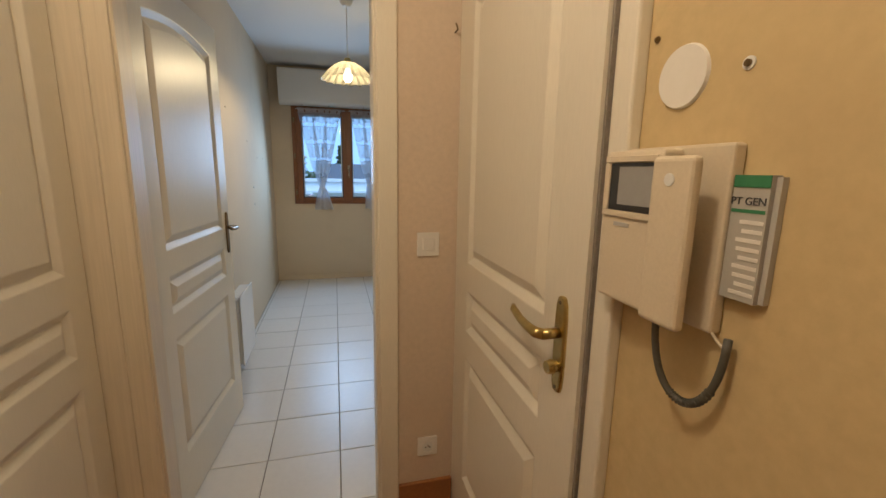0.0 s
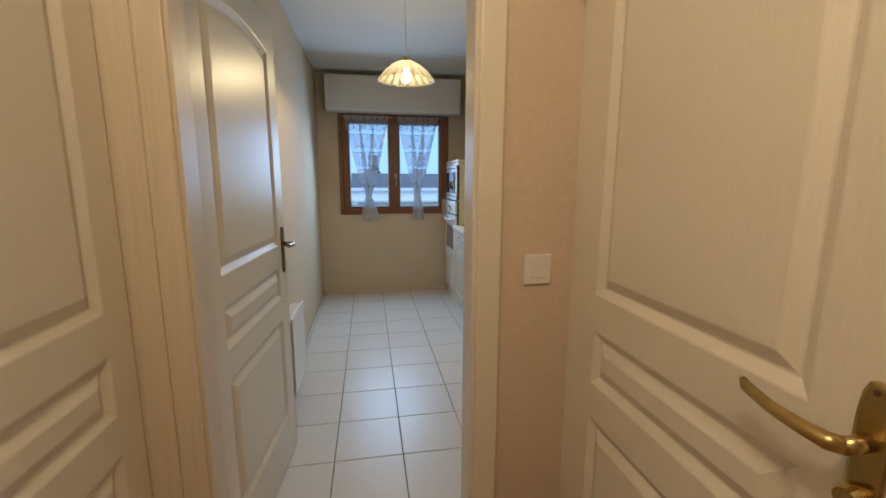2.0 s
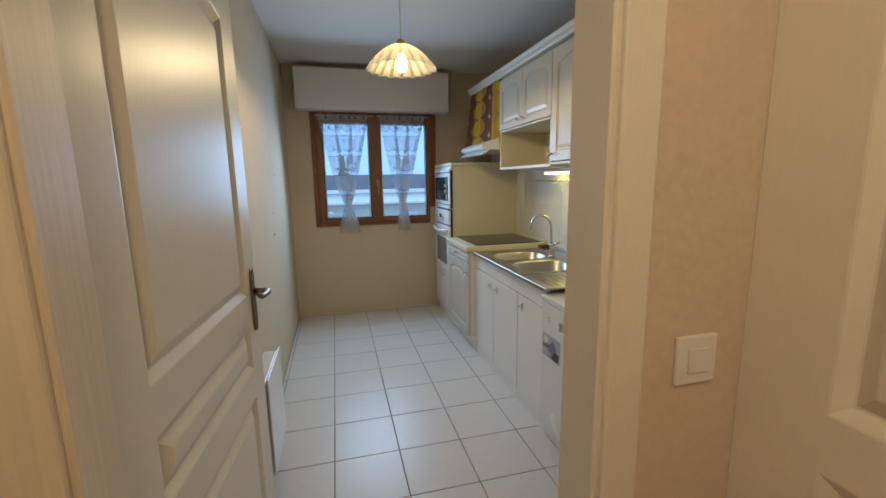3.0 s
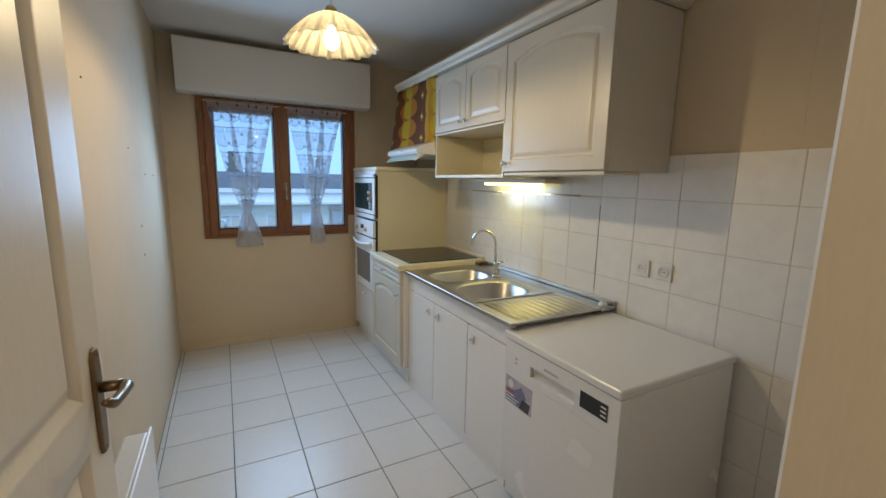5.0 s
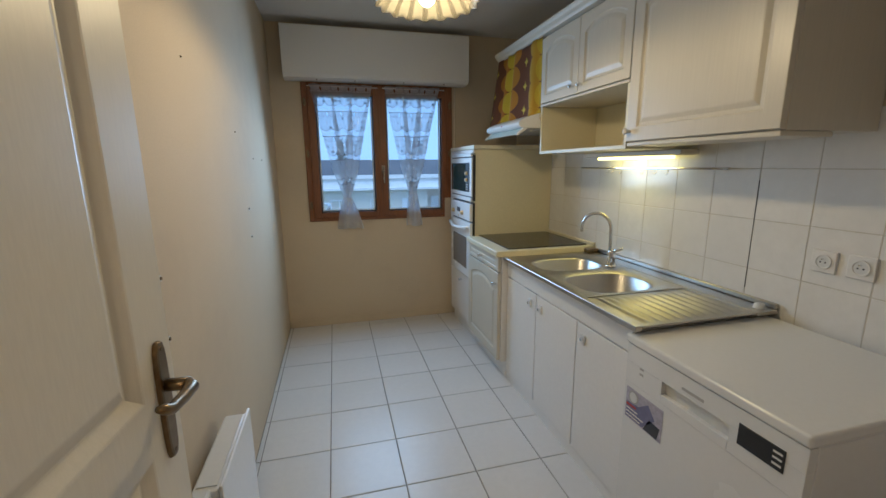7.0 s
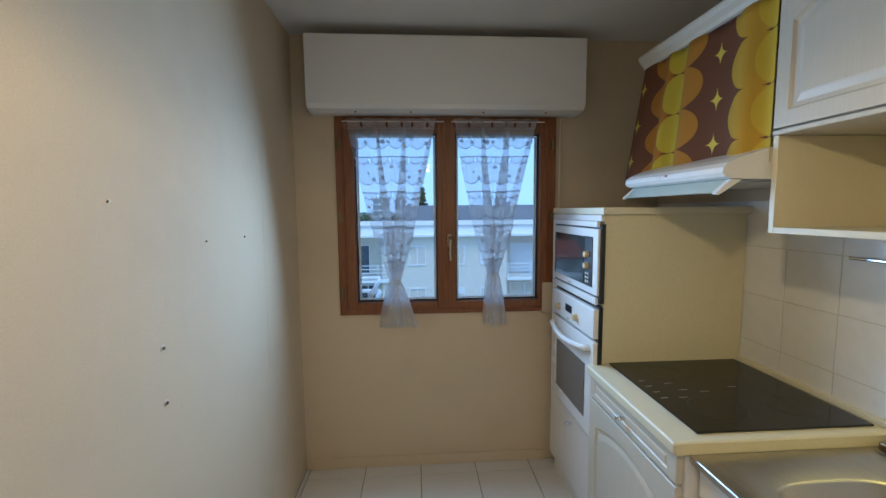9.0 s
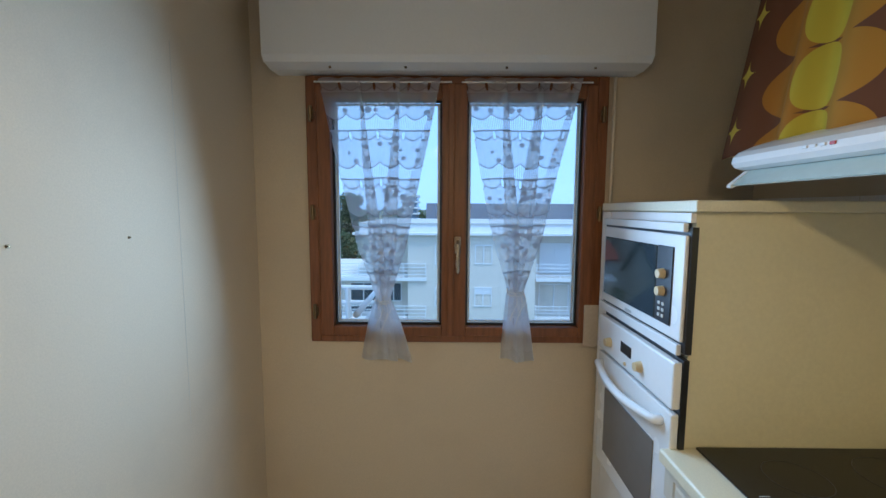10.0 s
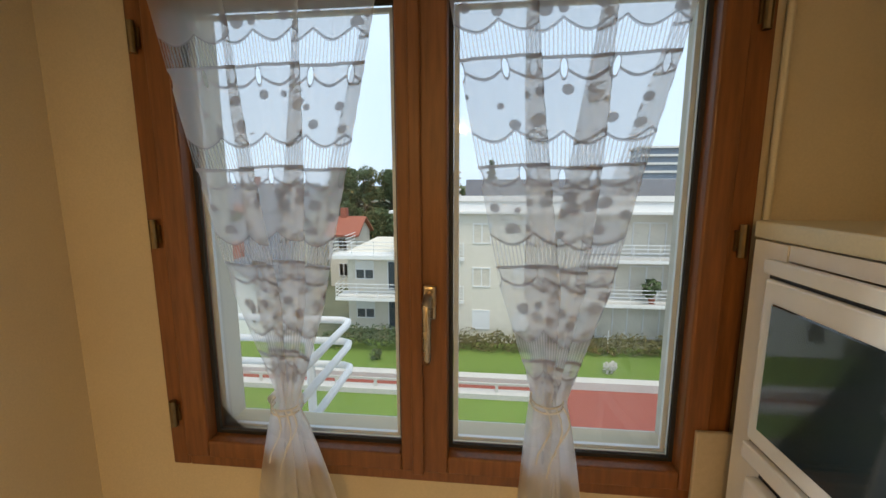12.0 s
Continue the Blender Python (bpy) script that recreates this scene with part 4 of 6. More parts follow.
def wall_units():
    zt, zb, xf = 2.19, 1.525, 1.28
    big = thing("wall_cabinet", (1.5, 2.93, zb), "ivory grained wall cabinet with arched door", "cabinet")
    part("body", box(1.302, XR - 0.001, 2.592, 3.278, zb, zt + 0.01, 0.002), CABINET_PAINT, big)
    part("bottom_rail", box(1.286, 1.50, 2.594, 3.276, zb - 0.018, zb - 0.001, 0.003), CABINET_PAINT, big)
    d = part("door", panel_leaf(bmesh.new(), (xf, 3.276, zb + 0.004), (0, -1, 0), (-1, 0, 0), 0.682, zt - zb - 0.01, 0.021, [(0, zt - zb - 0.01, 0.06, 0.058, 0.05, 0.05)], RAISED), CABINET_PAINT, big)
    knob(d, (xf, 3.255, 1.572), (-1, 0, 0), 0.014, WHITE_PLASTIC)
    sm = thing("wall_cabinet_with_niche", (1.5, 3.69, 1.495), "ivory two-door wall cabinet above an open shelf niche", "cabinet")
    part("body", box(1.302, XR - 0.001, 3.281, 4.108, 1.80, zt + 0.01), CABINET_PAINT, sm)
    for y0, w in ((4.106, 0.408), (3.694, 0.412)):
        d = part("door", panel_leaf(bmesh.new(), (xf, y0, 1.805), (0, -1, 0), (-1, 0, 0), w, zt - 1.812, 0.021, [(0, zt - 1.812, 0.045, 0.045, 0.04, 0.045)], RAISED), CABINET_PAINT, sm)
        knob(d, (xf, y0 - w + 0.035 if y0 > 4 else y0 - 0.035, 1.845), (-1, 0, 0), 0.013)
    part("niche_side", box(1.286, XR - 0.001, 4.090, 4.108, 1.497, 1.785, 0.001), CREAM_LAMINATE, sm)
    part("niche_side", box(1.286, XR - 0.001, 3.281, 3.297, 1.497, 1.785, 0.001), CREAM_LAMINATE, sm)
    part("niche_shelf", box(1.286, XR - 0.001, 3.297, 4.09, 1.497, 1.515, 0.001), CREAM_LAMINATE, sm)
    part("niche_back", box(XR - 0.012, XR - 0.001, 3.297, 4.09, 1.515, 1.785, 0.001), CREAM_LAMINATE, sm)
    part("niche_rail", box(1.280, XR - 0.001, 3.281, 4.108, 1.786, 1.799, 0.002), CABINET_PAINT, sm)
    co = thing("cornice", (1.3, 3.7, 2.2), "ivory moulded cornice along the wall cabinets", "cornice")
    b = bmesh.new()
    prof = [(1.300, 2.202), (1.272, 2.206), (1.266, 2.220), (1.252, 2.232), (1.244, 2.250), (1.246, 2.258), (1.300, 2.258)]
    ends = []
    for y in (2.56, 4.815):
        ends.append([b.verts.new((x, y, z)) for x, z in prof])
        b.faces.new(ends[-1])
    for k in range(len(prof)):
        b.faces.new((ends[0][k], ends[0][(k + 1) % len(prof)], ends[1][(k + 1) % len(prof)], ends[1][k]))
    part("front_moulding", b, CABINET_PAINT, co)
    b = bmesh.new()
    ends = []
    for x in (1.245, XR - 0.002):
        ends.append([b.verts.new((x, 2.59 - (1.300 - px) * (1 if x > 1.3 else 0.9), z)) for px, z in prof])
        b.faces.new(ends[-1])
    for k in range(len(prof)):
        b.faces.new((ends[0][k], ends[0][(k + 1) % len(prof)], ends[1][(k + 1) % len(prof)], ends[1][k]))
    part("side_moulding", b, CABINET_PAINT, co)
    part("top_board", box(1.301, XR - 0.001, 2.595, 4.812, 2.212, 2.224), CABINET_PAINT, co)
    # cloth hung from the cornice above the hood
    cl = thing("retro_curtain", (1.29, 4.48, 1.76), "yellow and brown retro print curtain above the hood", "curtain")
    b = bmesh.new()
    uvl = b.loops.layers.uv.new("UVMap")
    nu, nv = 90, 14
    grid = []
    for j in range(nv + 1):
        s = j / nv
        row = []
        for i in range(nu + 1):
            q = i / nu
            y = 4.115 + (0.695 + 0.075 * s) * q
            x = 1.284 + (0.010 + 0.010 * s) * math.sin(q * 24 + 1.4 * math.sin(q * 9)) - 0.035 * s * q
            z = 2.205 - s * (0.495 - 0.02 * math.sin(q * 3.0))
            row.append((b.verts.new((x, y, z)), (q * 0.78, s * 0.495)))
        grid.append(row)
    for j in range(nv):
        for i in range(nu):
            q = (grid[j][i], grid[j][i + 1], grid[j + 1][i + 1], grid[j + 1][i])
            f = b.faces.new([v for v, _ in q])
            f.smooth = True
            for lp, (_, c) in zip(f.loops, q):
                lp[uvl].uv = c
    c = part("cloth", b, RETRO, cl)
    c.modifiers.new("thickness", "SOLIDIFY").thickness = 0.0015
    part("wire", cyl((1.285, 4.11, 2.203), (1.285, 4.812, 2.203), 0.003, n=8), CHROME, cl)
    hd = thing("cooker_hood", (1.4, 4.42, 1.64), "white slimline cooker hood with a pale green visor", "cooker hood")
    b = bmesh.new()
    prof = [(XR - 0.002, 1.66), (1.26, 1.66), (1.172, 1.662), (1.150, 1.668), (1.140, 1.68), (1.143, 1.696), (1.158, 1.71), (1.20, 1.728), (1.30, 1.758), (XR - 0.002, 1.762)]
    ends = []
    for y in (4.118, 4.695):
        ends.append([b.verts.new((x, y, z)) for x, z in prof])
        b.faces.new(ends[-1])
    for k in range(len(prof)):
        b.faces.new((ends[0][k], ends[0][(k + 1) % len(prof)], ends[1][(k + 1) % len(prof)], ends[1][k]))
    part("body", b, APPLIANCE, hd)
    v = bmesh.new()
    loft(v, [[(1.176, y, 1.661), (1.136, y, 1.626), (1.132, y, 1.622), (1.135, y, 1.619), (1.141, y, 1.622), (1.182, y, 1.658)] for y in (4.135, 4.682)])
    part("visor", v, VISOR, hd, "pale green translucent visor")
    for y0, y1 in ((4.120, 4.140), (4.674, 4.688)):
        v = bmesh.new()
        loft(v, [[(1.205, y, 1.659), (1.172, y, 1.66), (1.128, y, 1.623), (1.126, y, 1.616), (1.133, y, 1.613), (1.150, y, 1.623)] for y in (y0, y1)])
        v.faces.new(v.verts[:6])
        part("visor_clip", v, APPLIANCE, hd, "white visor arm")
    part("filter", box(1.21, XR - 0.02, 4.15, 4.66, 1.652, 1.659), MARK_GREY, hd, "grey grease filter")
    for i in range(4):
        part("button", box(1.139, 1.146, 4.395 + 0.022 * i, 4.408 + 0.022 * i, 1.688, 1.695, 0.001), RED_INK if i == 0 else PALE_PLASTIC, hd)
    lt = thing("under_cabinet_lamp", (1.61, 3.64, 1.46), "lit yellow tube lamp under the wall cabinet", "lamp")
    part("housing", box(1.555, 1.665, 3.24, 4.02, 1.470, 1.4955, 0.004), IVORY_PLASTIC, lt)
    part("diffuser", box(1.580, 1.655, 3.37, 3.91, 1.452, 1.4695, 0.006, 2), TUBE, lt, "glowing yellow diffuser")
    rl = thing("utensil_rail", (1.66, 3.63, 1.40), "thin steel rail with small hooks on the tiles", "rail")
    part("bar", cyl((1.655, 3.07, 1.405), (1.655, 4.19, 1.405), 0.006, n=10), CHROME, rl)
    for y in (3.10, 3.6, 4.15):
        part("bracket", boxes((1.652, XR, y - 0.006, y + 0.006, 1.399, 1.411)), CHROME, rl)
    for y in (3.42, 3.50, 3.60, 3.78, 3.86, 3.90):
        pts = [(1.655 + 0.010 * math.cos(a), y, 1.405 + 0.010 * math.sin(a)) for a in (math.pi * 0.9 - math.pi * 0.9 * k / 6 for k in range(7))]
        pts += [(1.662, y, 1.385), (1.655, y, 1.372), (1.645, y, 1.378)]
        part("hook", tube(pts, 0.002, 6), CHROME, rl, smooth=True)


wall_units()


def socket_plate(at, normal_axis, label, group=""):
    """A square French socket on the wall; at: its centre on the wall."""
    s = thing("wall_socket", at, label, "socket", group)
    x, y, z = at
    if normal_axis == "-x":
        R = lambda u, v, d: (x - d, y + u, z + v)
    else:
        R = lambda u, v, d: (x + u, y - d, z + v)

    def bx(u0, u1, v0, v1, d0, d1, bv):
        p, q = R(u0, v0, d0), R(u1, v1, d1)
        return box(min(p[0], q[0]), max(p[0], q[0]), min(p[1], q[1]), max(p[1], q[1]), min(p[2], q[2]), max(p[2], q[2]), bv, 2)
    part("plate", bx(-0.04, 0.04, -0.04, 0.04, 0.0, 0.010, 0.003), WHITE_PLASTIC, s)
    part("well", cyl(R(0, 0, 0.010), R(0, 0, 0.0115), 0.022, n=24), PALE_PLASTIC, s, "recessed round socket well")
    rim = bmesh.new()
    loft(rim, [[R(r * math.cos(a), r * math.sin(a), d) for a in (2 * math.pi * k / 28 for k in range(28))] for r, d in ((0.027, 0.010), (0.027, 0.014), (0.022, 0.014), (0.021, 0.0116))], cap=False)
    part("rim", rim, WHITE_PLASTIC, s)
    for u in (-0.008, 0.008):
        part("pin_hole", cyl(R(u, -0.002, 0.0116), R(u, -0.002, 0.0122), 0.003, n=10), BLACK_PLASTIC, s)
    part("earth_pin", cyl(R(0, 0.010, 0.0115), R(0, 0.010, 0.022), 0.0025, n=10), CHROME, s)
    return s


socket_plate((XR - 0.001, 2.672, 1.078), "-x", "white socket on the tiles above the dishwasher", "sockets over the worktop")
socket_plate((XR - 0.001, 2.560, 1.080), "-x", "white socket on the tiles above the dishwasher", "sockets over the worktop")


def pendant():
    p = thing("pendant_lamp", (0.355, 3.233, 1.98), "lit pendant lamp with a fluted cream glass shade", "lamp")
    c = (0.355, 3.233, 0)
    part("cord", cyl((0.355, 3.233, 2.15), (0.355, 3.233, ZC - 0.03), 0.003, n=8), WHITE_PLASTIC, p)
    part("ceiling_rose", lathe([(0.001, -0.045), (0.03, -0.042), (0.045, -0.02), (0.048, 0.0)], (0.355, 3.233, ZC), 24), WHITE_PLASTIC, p, smooth=True)
    part("cap", lathe([(0.001, 2.165), (0.02, 2.163), (0.026, 2.15), (0.027, 2.13)], c, 20), BRASS, p, smooth=True)
    prof = [(0.025, 2.140), (0.06, 2.130), (0.10, 2.107), (0.135, 2.078), (0.162, 2.048), (0.180, 2.024), (0.189, 2.014)]
    b = bmesh.new()
    n, waves = 144, 18
    rings = []
    for i, (r, z) in enumerate(prof):
        g = 0.026 * i / (len(prof) - 1)
        rings.append([((c[0] + r * (1 + g * math.cos(waves * a)) * math.cos(a)), (c[1] + r * (1 + g * math.cos(waves * a)) * math.sin(a)), z - 0.004 * (i / 6) ** 3 * math.cos(waves * a))
                      for a in (2 * math.pi * k / n for k in range(n))])
    loft(b, rings, cap=False)
    s = part("shade", b, SHADE, p, "fluted cream glass shade", True)
    s.modifiers.new("thickness", "SOLIDIFY").thickness = 0.003
    part("socket", cyl((0.355, 3.233, 2.09), (0.355, 3.233, 2.135), 0.016, n=16), WHITE_PLASTIC, p)
    part("bulb", lathe([(0.012, 2.092), (0.016, 2.08), (0.027, 2.055), (0.030, 2.035), (0.026, 2.016), (0.014, 2.004), (0.001, 2.001)], c, 24), BULB, p, "glowing bulb", True).visible_shadow = False


pendant()


def radiator():
    r = thing("electric_heater", (-0.41, 2.93, 0.12), "slim white electric wall heater behind the door", "heater")
    part("body", box(-0.440, -0.368, 2.72, 3.10, 0.12, 0.560, 0.008, 2), APPLIANCE, r)
    part("front_plate", box(-0.366, -0.356, 2.715, 3.105, 0.115, 0.575, 0.004, 2), APPLIANCE, r)
    part("grille", box(-0.430, -0.376, 2.74, 3.08, 0.5605, 0.564), PALE_PLASTIC, r, "pale air grille")
    for y in (2.78, 3.0):
        part("bracket", box(XL, -0.44, y, y + 0.04, 0.35, 0.47), PALE_PLASTIC, r)
    part("thermostat", box(-0.435, -0.385, 2.660, 2.719, 0.49, 0.575, 0.006), PALE_PLASTIC, r)


radiator()


def wall_plug(at, axis, r, label):
    s = thing("wall_plug", at, label, "screw")
    x, y, z = at
    n = {"+x": (1, 0, 0), "-x": (-1, 0, 0), "-y": (0, -1, 0)}[axis]
    p = Vector(at)
    b = cyl(p, p + Vector(n) * 0.002, r, n=14)
    part("collar", b, PALE_PLASTIC if r > 0.006 else DARK_BRASS, s)
    part("screw", cyl(p + Vector(n) * 0.002, p + Vector(n) * 0.005, r * 0.55, n=10), DARK_BRASS, s)


for y, z in ((4.056, 1.208), (4.054, 1.055), (2.818, 1.145), (2.818, 0.975)):
    wall_plug((XL, y, z), "+x", 0.009, "grey wall plug remaining in the cream wall")
for y, z in ((4.322, 1.479), (4.624, 1.475), (3.215, 1.783), (3.9, 1.60)):
    wall_plug((XL, y, z), "+x", 0.004, "small nail hole in the cream wall")


def lace_curtain(xa, xb, xt, zt, group, seed, flare):
    c = thing("lace_curtain", ((xa + xb) / 2, 5.30, 0.9), "sheer white lace curtain with dots, tied at its waist", "curtain", group)
    rnd = random.Random(seed)
    ph = [rnd.uniform(0, 6.28) for _ in range(4)]
    b = bmesh.new()
    uvl = b.loops.layers.uv.new("UVMap")
    nu, nv, pleats, length = 150, 90, 3, 0.56
    z0, z1 = 2.085, 0.895
    st = (z0 - zt) / (z0 - z1)
    grid = []
    for j in range(nv + 1):
        s = j / nv
        z = z0 + (z1 - z0) * s
        if s < st:
            k = s / st
            narrow = k ** 0.93
            w_half = (xb - xa) / 2 * (1 - narrow) + 0.026 * narrow
            mid = (xa + xb) / 2 * (1 - narrow) + xt * narrow
            depth = 0.006 + 0.010 * narrow
        else:
            k = (s - st) / (1 - st)
            w_half = 0.026 + flare * k ** 0.7
            mid = xt + 0.012 * k
            depth = 0.018 + 0.004 * k
        # cloth laid back on itself in flat pleats, deeper where the curtain narrows
        back = min(0.36, max(0.02, 0.5 - w_half / length))
        row = []
        for i in range(nu + 1):
            q = i / nu
            p = q * pleats
            n = min(int(p), pleats - 1)
            t = p - n
            if t < 1 - back:
                run, lay = t, 1 - 2 * t / (1 - back)
            else:
                run, lay = 2 * (1 - back) - t, -1 + 2 * (t - 1 + back) / back
            across = (n + run / (1 - 2 * back)) / pleats - back / (1 - 2 * back) / pleats * 0.5
            ripple = math.sin(q * 47 + ph[0]) + 0.6 * math.sin(q * 83 + ph[2])
            x = mid + (2 * across - 1) * w_half + 0.006 * math.sin(s * 5 + n * 2.1 + ph[3]) * min(1, s * 4)
            y = 5.300 + depth * lay * 0.8 + (0.0015 + 0.0015 * s) * ripple
            zz = z + (0.006 * math.sin(q * 23 + ph[1]) * (max(0, s - 0.9) / 0.1)) + (0.006 * abs(math.sin(q * 20)) if j == 0 else 0)
            row.append((b.verts.new((x, y, zz)), (q * length, s * (z0 - z1) + 0.012 * math.sin(q * 9 + ph[1]) * s)))
        grid.append(row)
    for j in range(nv):
        for i in range(nu):
            q = (grid[j][i], grid[j][i + 1], grid[j + 1][i + 1], grid[j + 1][i])
            f = b.faces.new([v for v, _ in q])
            f.smooth = True
            for lp, (_, uv) in zip(f.loops, q):
                lp[uvl].uv = uv
    part("cloth", b, LACE, c)
    part("rod", cyl((xa - 0.02, 5.300, 2.072), (xb + 0.05, 5.300, 2.072), 0.0035, n=8), WHITE_PLASTIC, c, "thin white rod")
    for z in (zt, zt - 0.012):
        pts = [(xt + 0.034 * math.cos(a), 5.302 + 0.034 * math.sin(a), z + 0.006 * math.sin(a)) for a in (2 * math.pi * k / 16 for k in range(17))]
        part("tie_band", tube(pts, 0.0022, 6), WHITE_PLASTIC, c)
    for dx, ln in ((0.012, 0.15), (-0.01, 0.12), (0.026, 0.10)):
        pts = [(xt + dx + 0.014 * math.sin(k * 0.8), 5.265 - 0.002 * k, zt - ln * k / 6) for k in range(7)]
        part("tie_tail", tube(pts, 0.0018, 6), WHITE_PLASTIC, c)


lace_curtain(-0.165, 0.335, 0.092, 1.165, "window curtains", 3, 0.055)
lace_curtain(0.445, 0.915, 0.662, 1.205, "window curtains", 8, 0.022)


def seam(axis, at, along, z0, z1, name):
    """A wallpaper joint: a hair-thin raised lip down the wall."""
    if axis == "+x":
        b = box(at, at + 0.0007, along, along + 0.0008, z0, z1)
    elif axis == "-x":
        b = box(at - 0.0007, at, along, along + 0.0008, z0, z1)
    else:
        b = box(along, along + 0.0008, at - 0.0007, at, z0, z1)
    struct(name, b, WALL_GROUT, "hair-thin joint in the wallpaper", "trim")

# ---- hall things ----
def house_door(name, hinge, along, normal, w, label, cells):
    d = tagged(thing(name, hinge, label, "door"), "", "", "", "structure")
    part("leaf", panel_leaf(bmesh.new(), (hinge[0], hinge[1], 0.008), along, normal, w, 2.03, 0.04, cells, DOOR_PROFILE), WHITE_PAINT, d, "white moulded door leaf with three panels")
    return d


def cells(mu):
    """Lower, middle and tall upper panel of a house door, with margins mu at the stiles."""
    return [(0, 0.757, mu, 0.215, 0.045, 0), (0.757, 1.008, mu, 0.050, 0.049, 0), (1.008, 2.03, mu, 0.046, 0.105, 0.035)]


def lever_handle(parent, at, along, normal, material, plate_h, plate_w, reach, knob_below):
    """A long plate with a lever; at: the lever's pivot on the leaf."""
    P, U, N = Vector(at), Vector(along).normalized(), Vector(normal).normalized()
    Z = Vector((0, 0, 1))
    b = bmesh.new()
    n = 24
    rings = []
    for grow, d in ((0.0, 0.0), (0.0, 0.004), (-0.002, 0.007), (-0.006, 0.008)):
        ring = []
        for k in range(n):
            a = 2 * math.pi * k / n
            cs, sn = math.cos(a), math.sin(a)
            q = (abs(cs) ** 4 + abs(sn) ** 4) ** -0.25
            ring.append(P + U * (plate_w / 2 + grow) * q * cs + Z * ((plate_h / 2 + grow) * q * sn - plate_h * 0.13) + N * d)
        rings.append(ring)
    loft(b, rings)
    hp = part("handle", b, material, parent, "long metal handle plate")
    t = cyl(P + N * 0.007, P + N * 0.045, 0.011, n=14)
    pts = [P + N * 0.042, P + N * 0.052 + U * 0.012, P + N * 0.053 + U * 0.045, P + N * 0.052 + U * 0.085 + Z * 0.003, P + N * 0.050 + U * (reach - 0.01) + Z * 0.012, P + N * 0.046 + U * reach + Z * 0.018]
    tube(pts, 0.009, 12, t, [0.011, 0.0115, 0.010, 0.009, 0.0085, 0.005])
    part("lever", t, material, hp, "metal door lever", True)
    if knob_below:
        k = cyl(P - Z * 0.072 + N * 0.007, P - Z * 0.072 + N * 0.018, 0.012, n=16)
        cyl(P - Z * 0.072 + N * 0.018, P - Z * 0.072 + N * 0.03, 0.016, 0.013, 16, k)
        part("thumb_turn", k, material, hp, "round brass thumb turn")
    for s in (-0.5, 0.5):
        c = P + Z * (plate_h * (s * 0.88) - plate_h * 0.13)
        part("screw", cyl(c + N * 0.0075, c + N * 0.009, 0.004, n=10), DARK_BRASS, hp)


# kitchen door, standing open against the heater wall
k_along = (0.065, 0.805, 0)
k_norm = (0.805, -0.065, 0)
kd = house_door("door_1", (-0.378, 1.602, 0), k_along, k_norm, 0.808, "white panelled kitchen door standing open", cells(0.100))
ka = Vector(k_along).normalized()
lever_handle(kd, Vector((-0.378, 1.602, 1.066)) + ka * 0.762, tuple(-v for v in ka), k_norm, DARK_BRASS, 0.215, 0.036, 0.11, False)
# closed door in the hall's east wall
ed = house_door("door_2", (0.676, 1.459, 0), (0, -1, 0), (-1, 0, 0), 0.827, "white panelled hall door, closed, with brass handle", cells(0.14))
lever_handle(ed, (0.676, 0.698, 1.055), (0, 1, 0), (-1, 0, 0), BRASS, 0.205, 0.04, 0.135, True)
# grey-brown strip set in the door gap to draw its shade
struct("trim_door_2_gap_shade", box(0.684, 0.80, 0.6245, 0.631, 0, 2.05), GROUT, "dark strip standing for the shade in the gap along the hall door", "trim")
struct("trim_door_2", box(0.690, 0.716, 0.574, 0.624, 0, 2.11, 0.005, 2), WHITE_PAINT, "white architrave beside the hall door", "trim")
struct("trim_door_2_head", box(0.690, 0.80, 0.620, 1.456, 2.042, 2.062), WHITE_PAINT, "white head of the hall door frame", "trim")
# closed door in the hall's west wall
wd = house_door("door_3", (-0.500, 0.66, 0), (0, 1, 0), (1, 0, 0), 0.783, "white panelled door in the hall, closed", cells(0.092))
struct("trim_door_3", box(-0.552, -0.488, 0.60, 0.656, 0, 2.1, 0.005, 2), WHITE_PAINT, "white architrave beside the hall door", "trim")
# light switch
sw = thing("light_switch", (0.566, YK, 1.108), "white rocker light switch on pale wallpaper", "switch")
part("plate", box(0.525, 0.608, YK - 0.010, YK - 0.0005, 1.064, 1.152, 0.003, 2), WHITE_PLASTIC, sw)
part("rocker", box(0.545, 0.588, YK - 0.015, YK - 0.0105, 1.086, 1.130, 0.002, 2), WHITE_PLASTIC, sw)
part("rocker_line", box(0.545, 0.588, YK - 0.0158, YK - 0.0145, 1.128, 1.130), PALE_PLASTIC, sw)
socket_plate((0.572, YK - 0.0005, 0.280), "-y", "white floor-level socket on pale wallpaper")
hk = thing("wall_hook", (0.66, 1.44, 1.84), "small dark metal hook on the door edge", "hook")
part("hook", tube([(0.655, 1.459, 1.84), (0.655, 1.43, 1.84), (0.650, 1.42, 1.846), (0.645, 1.418, 1.856)], 0.003, 8), DARK_BRASS, hk, smooth=True)


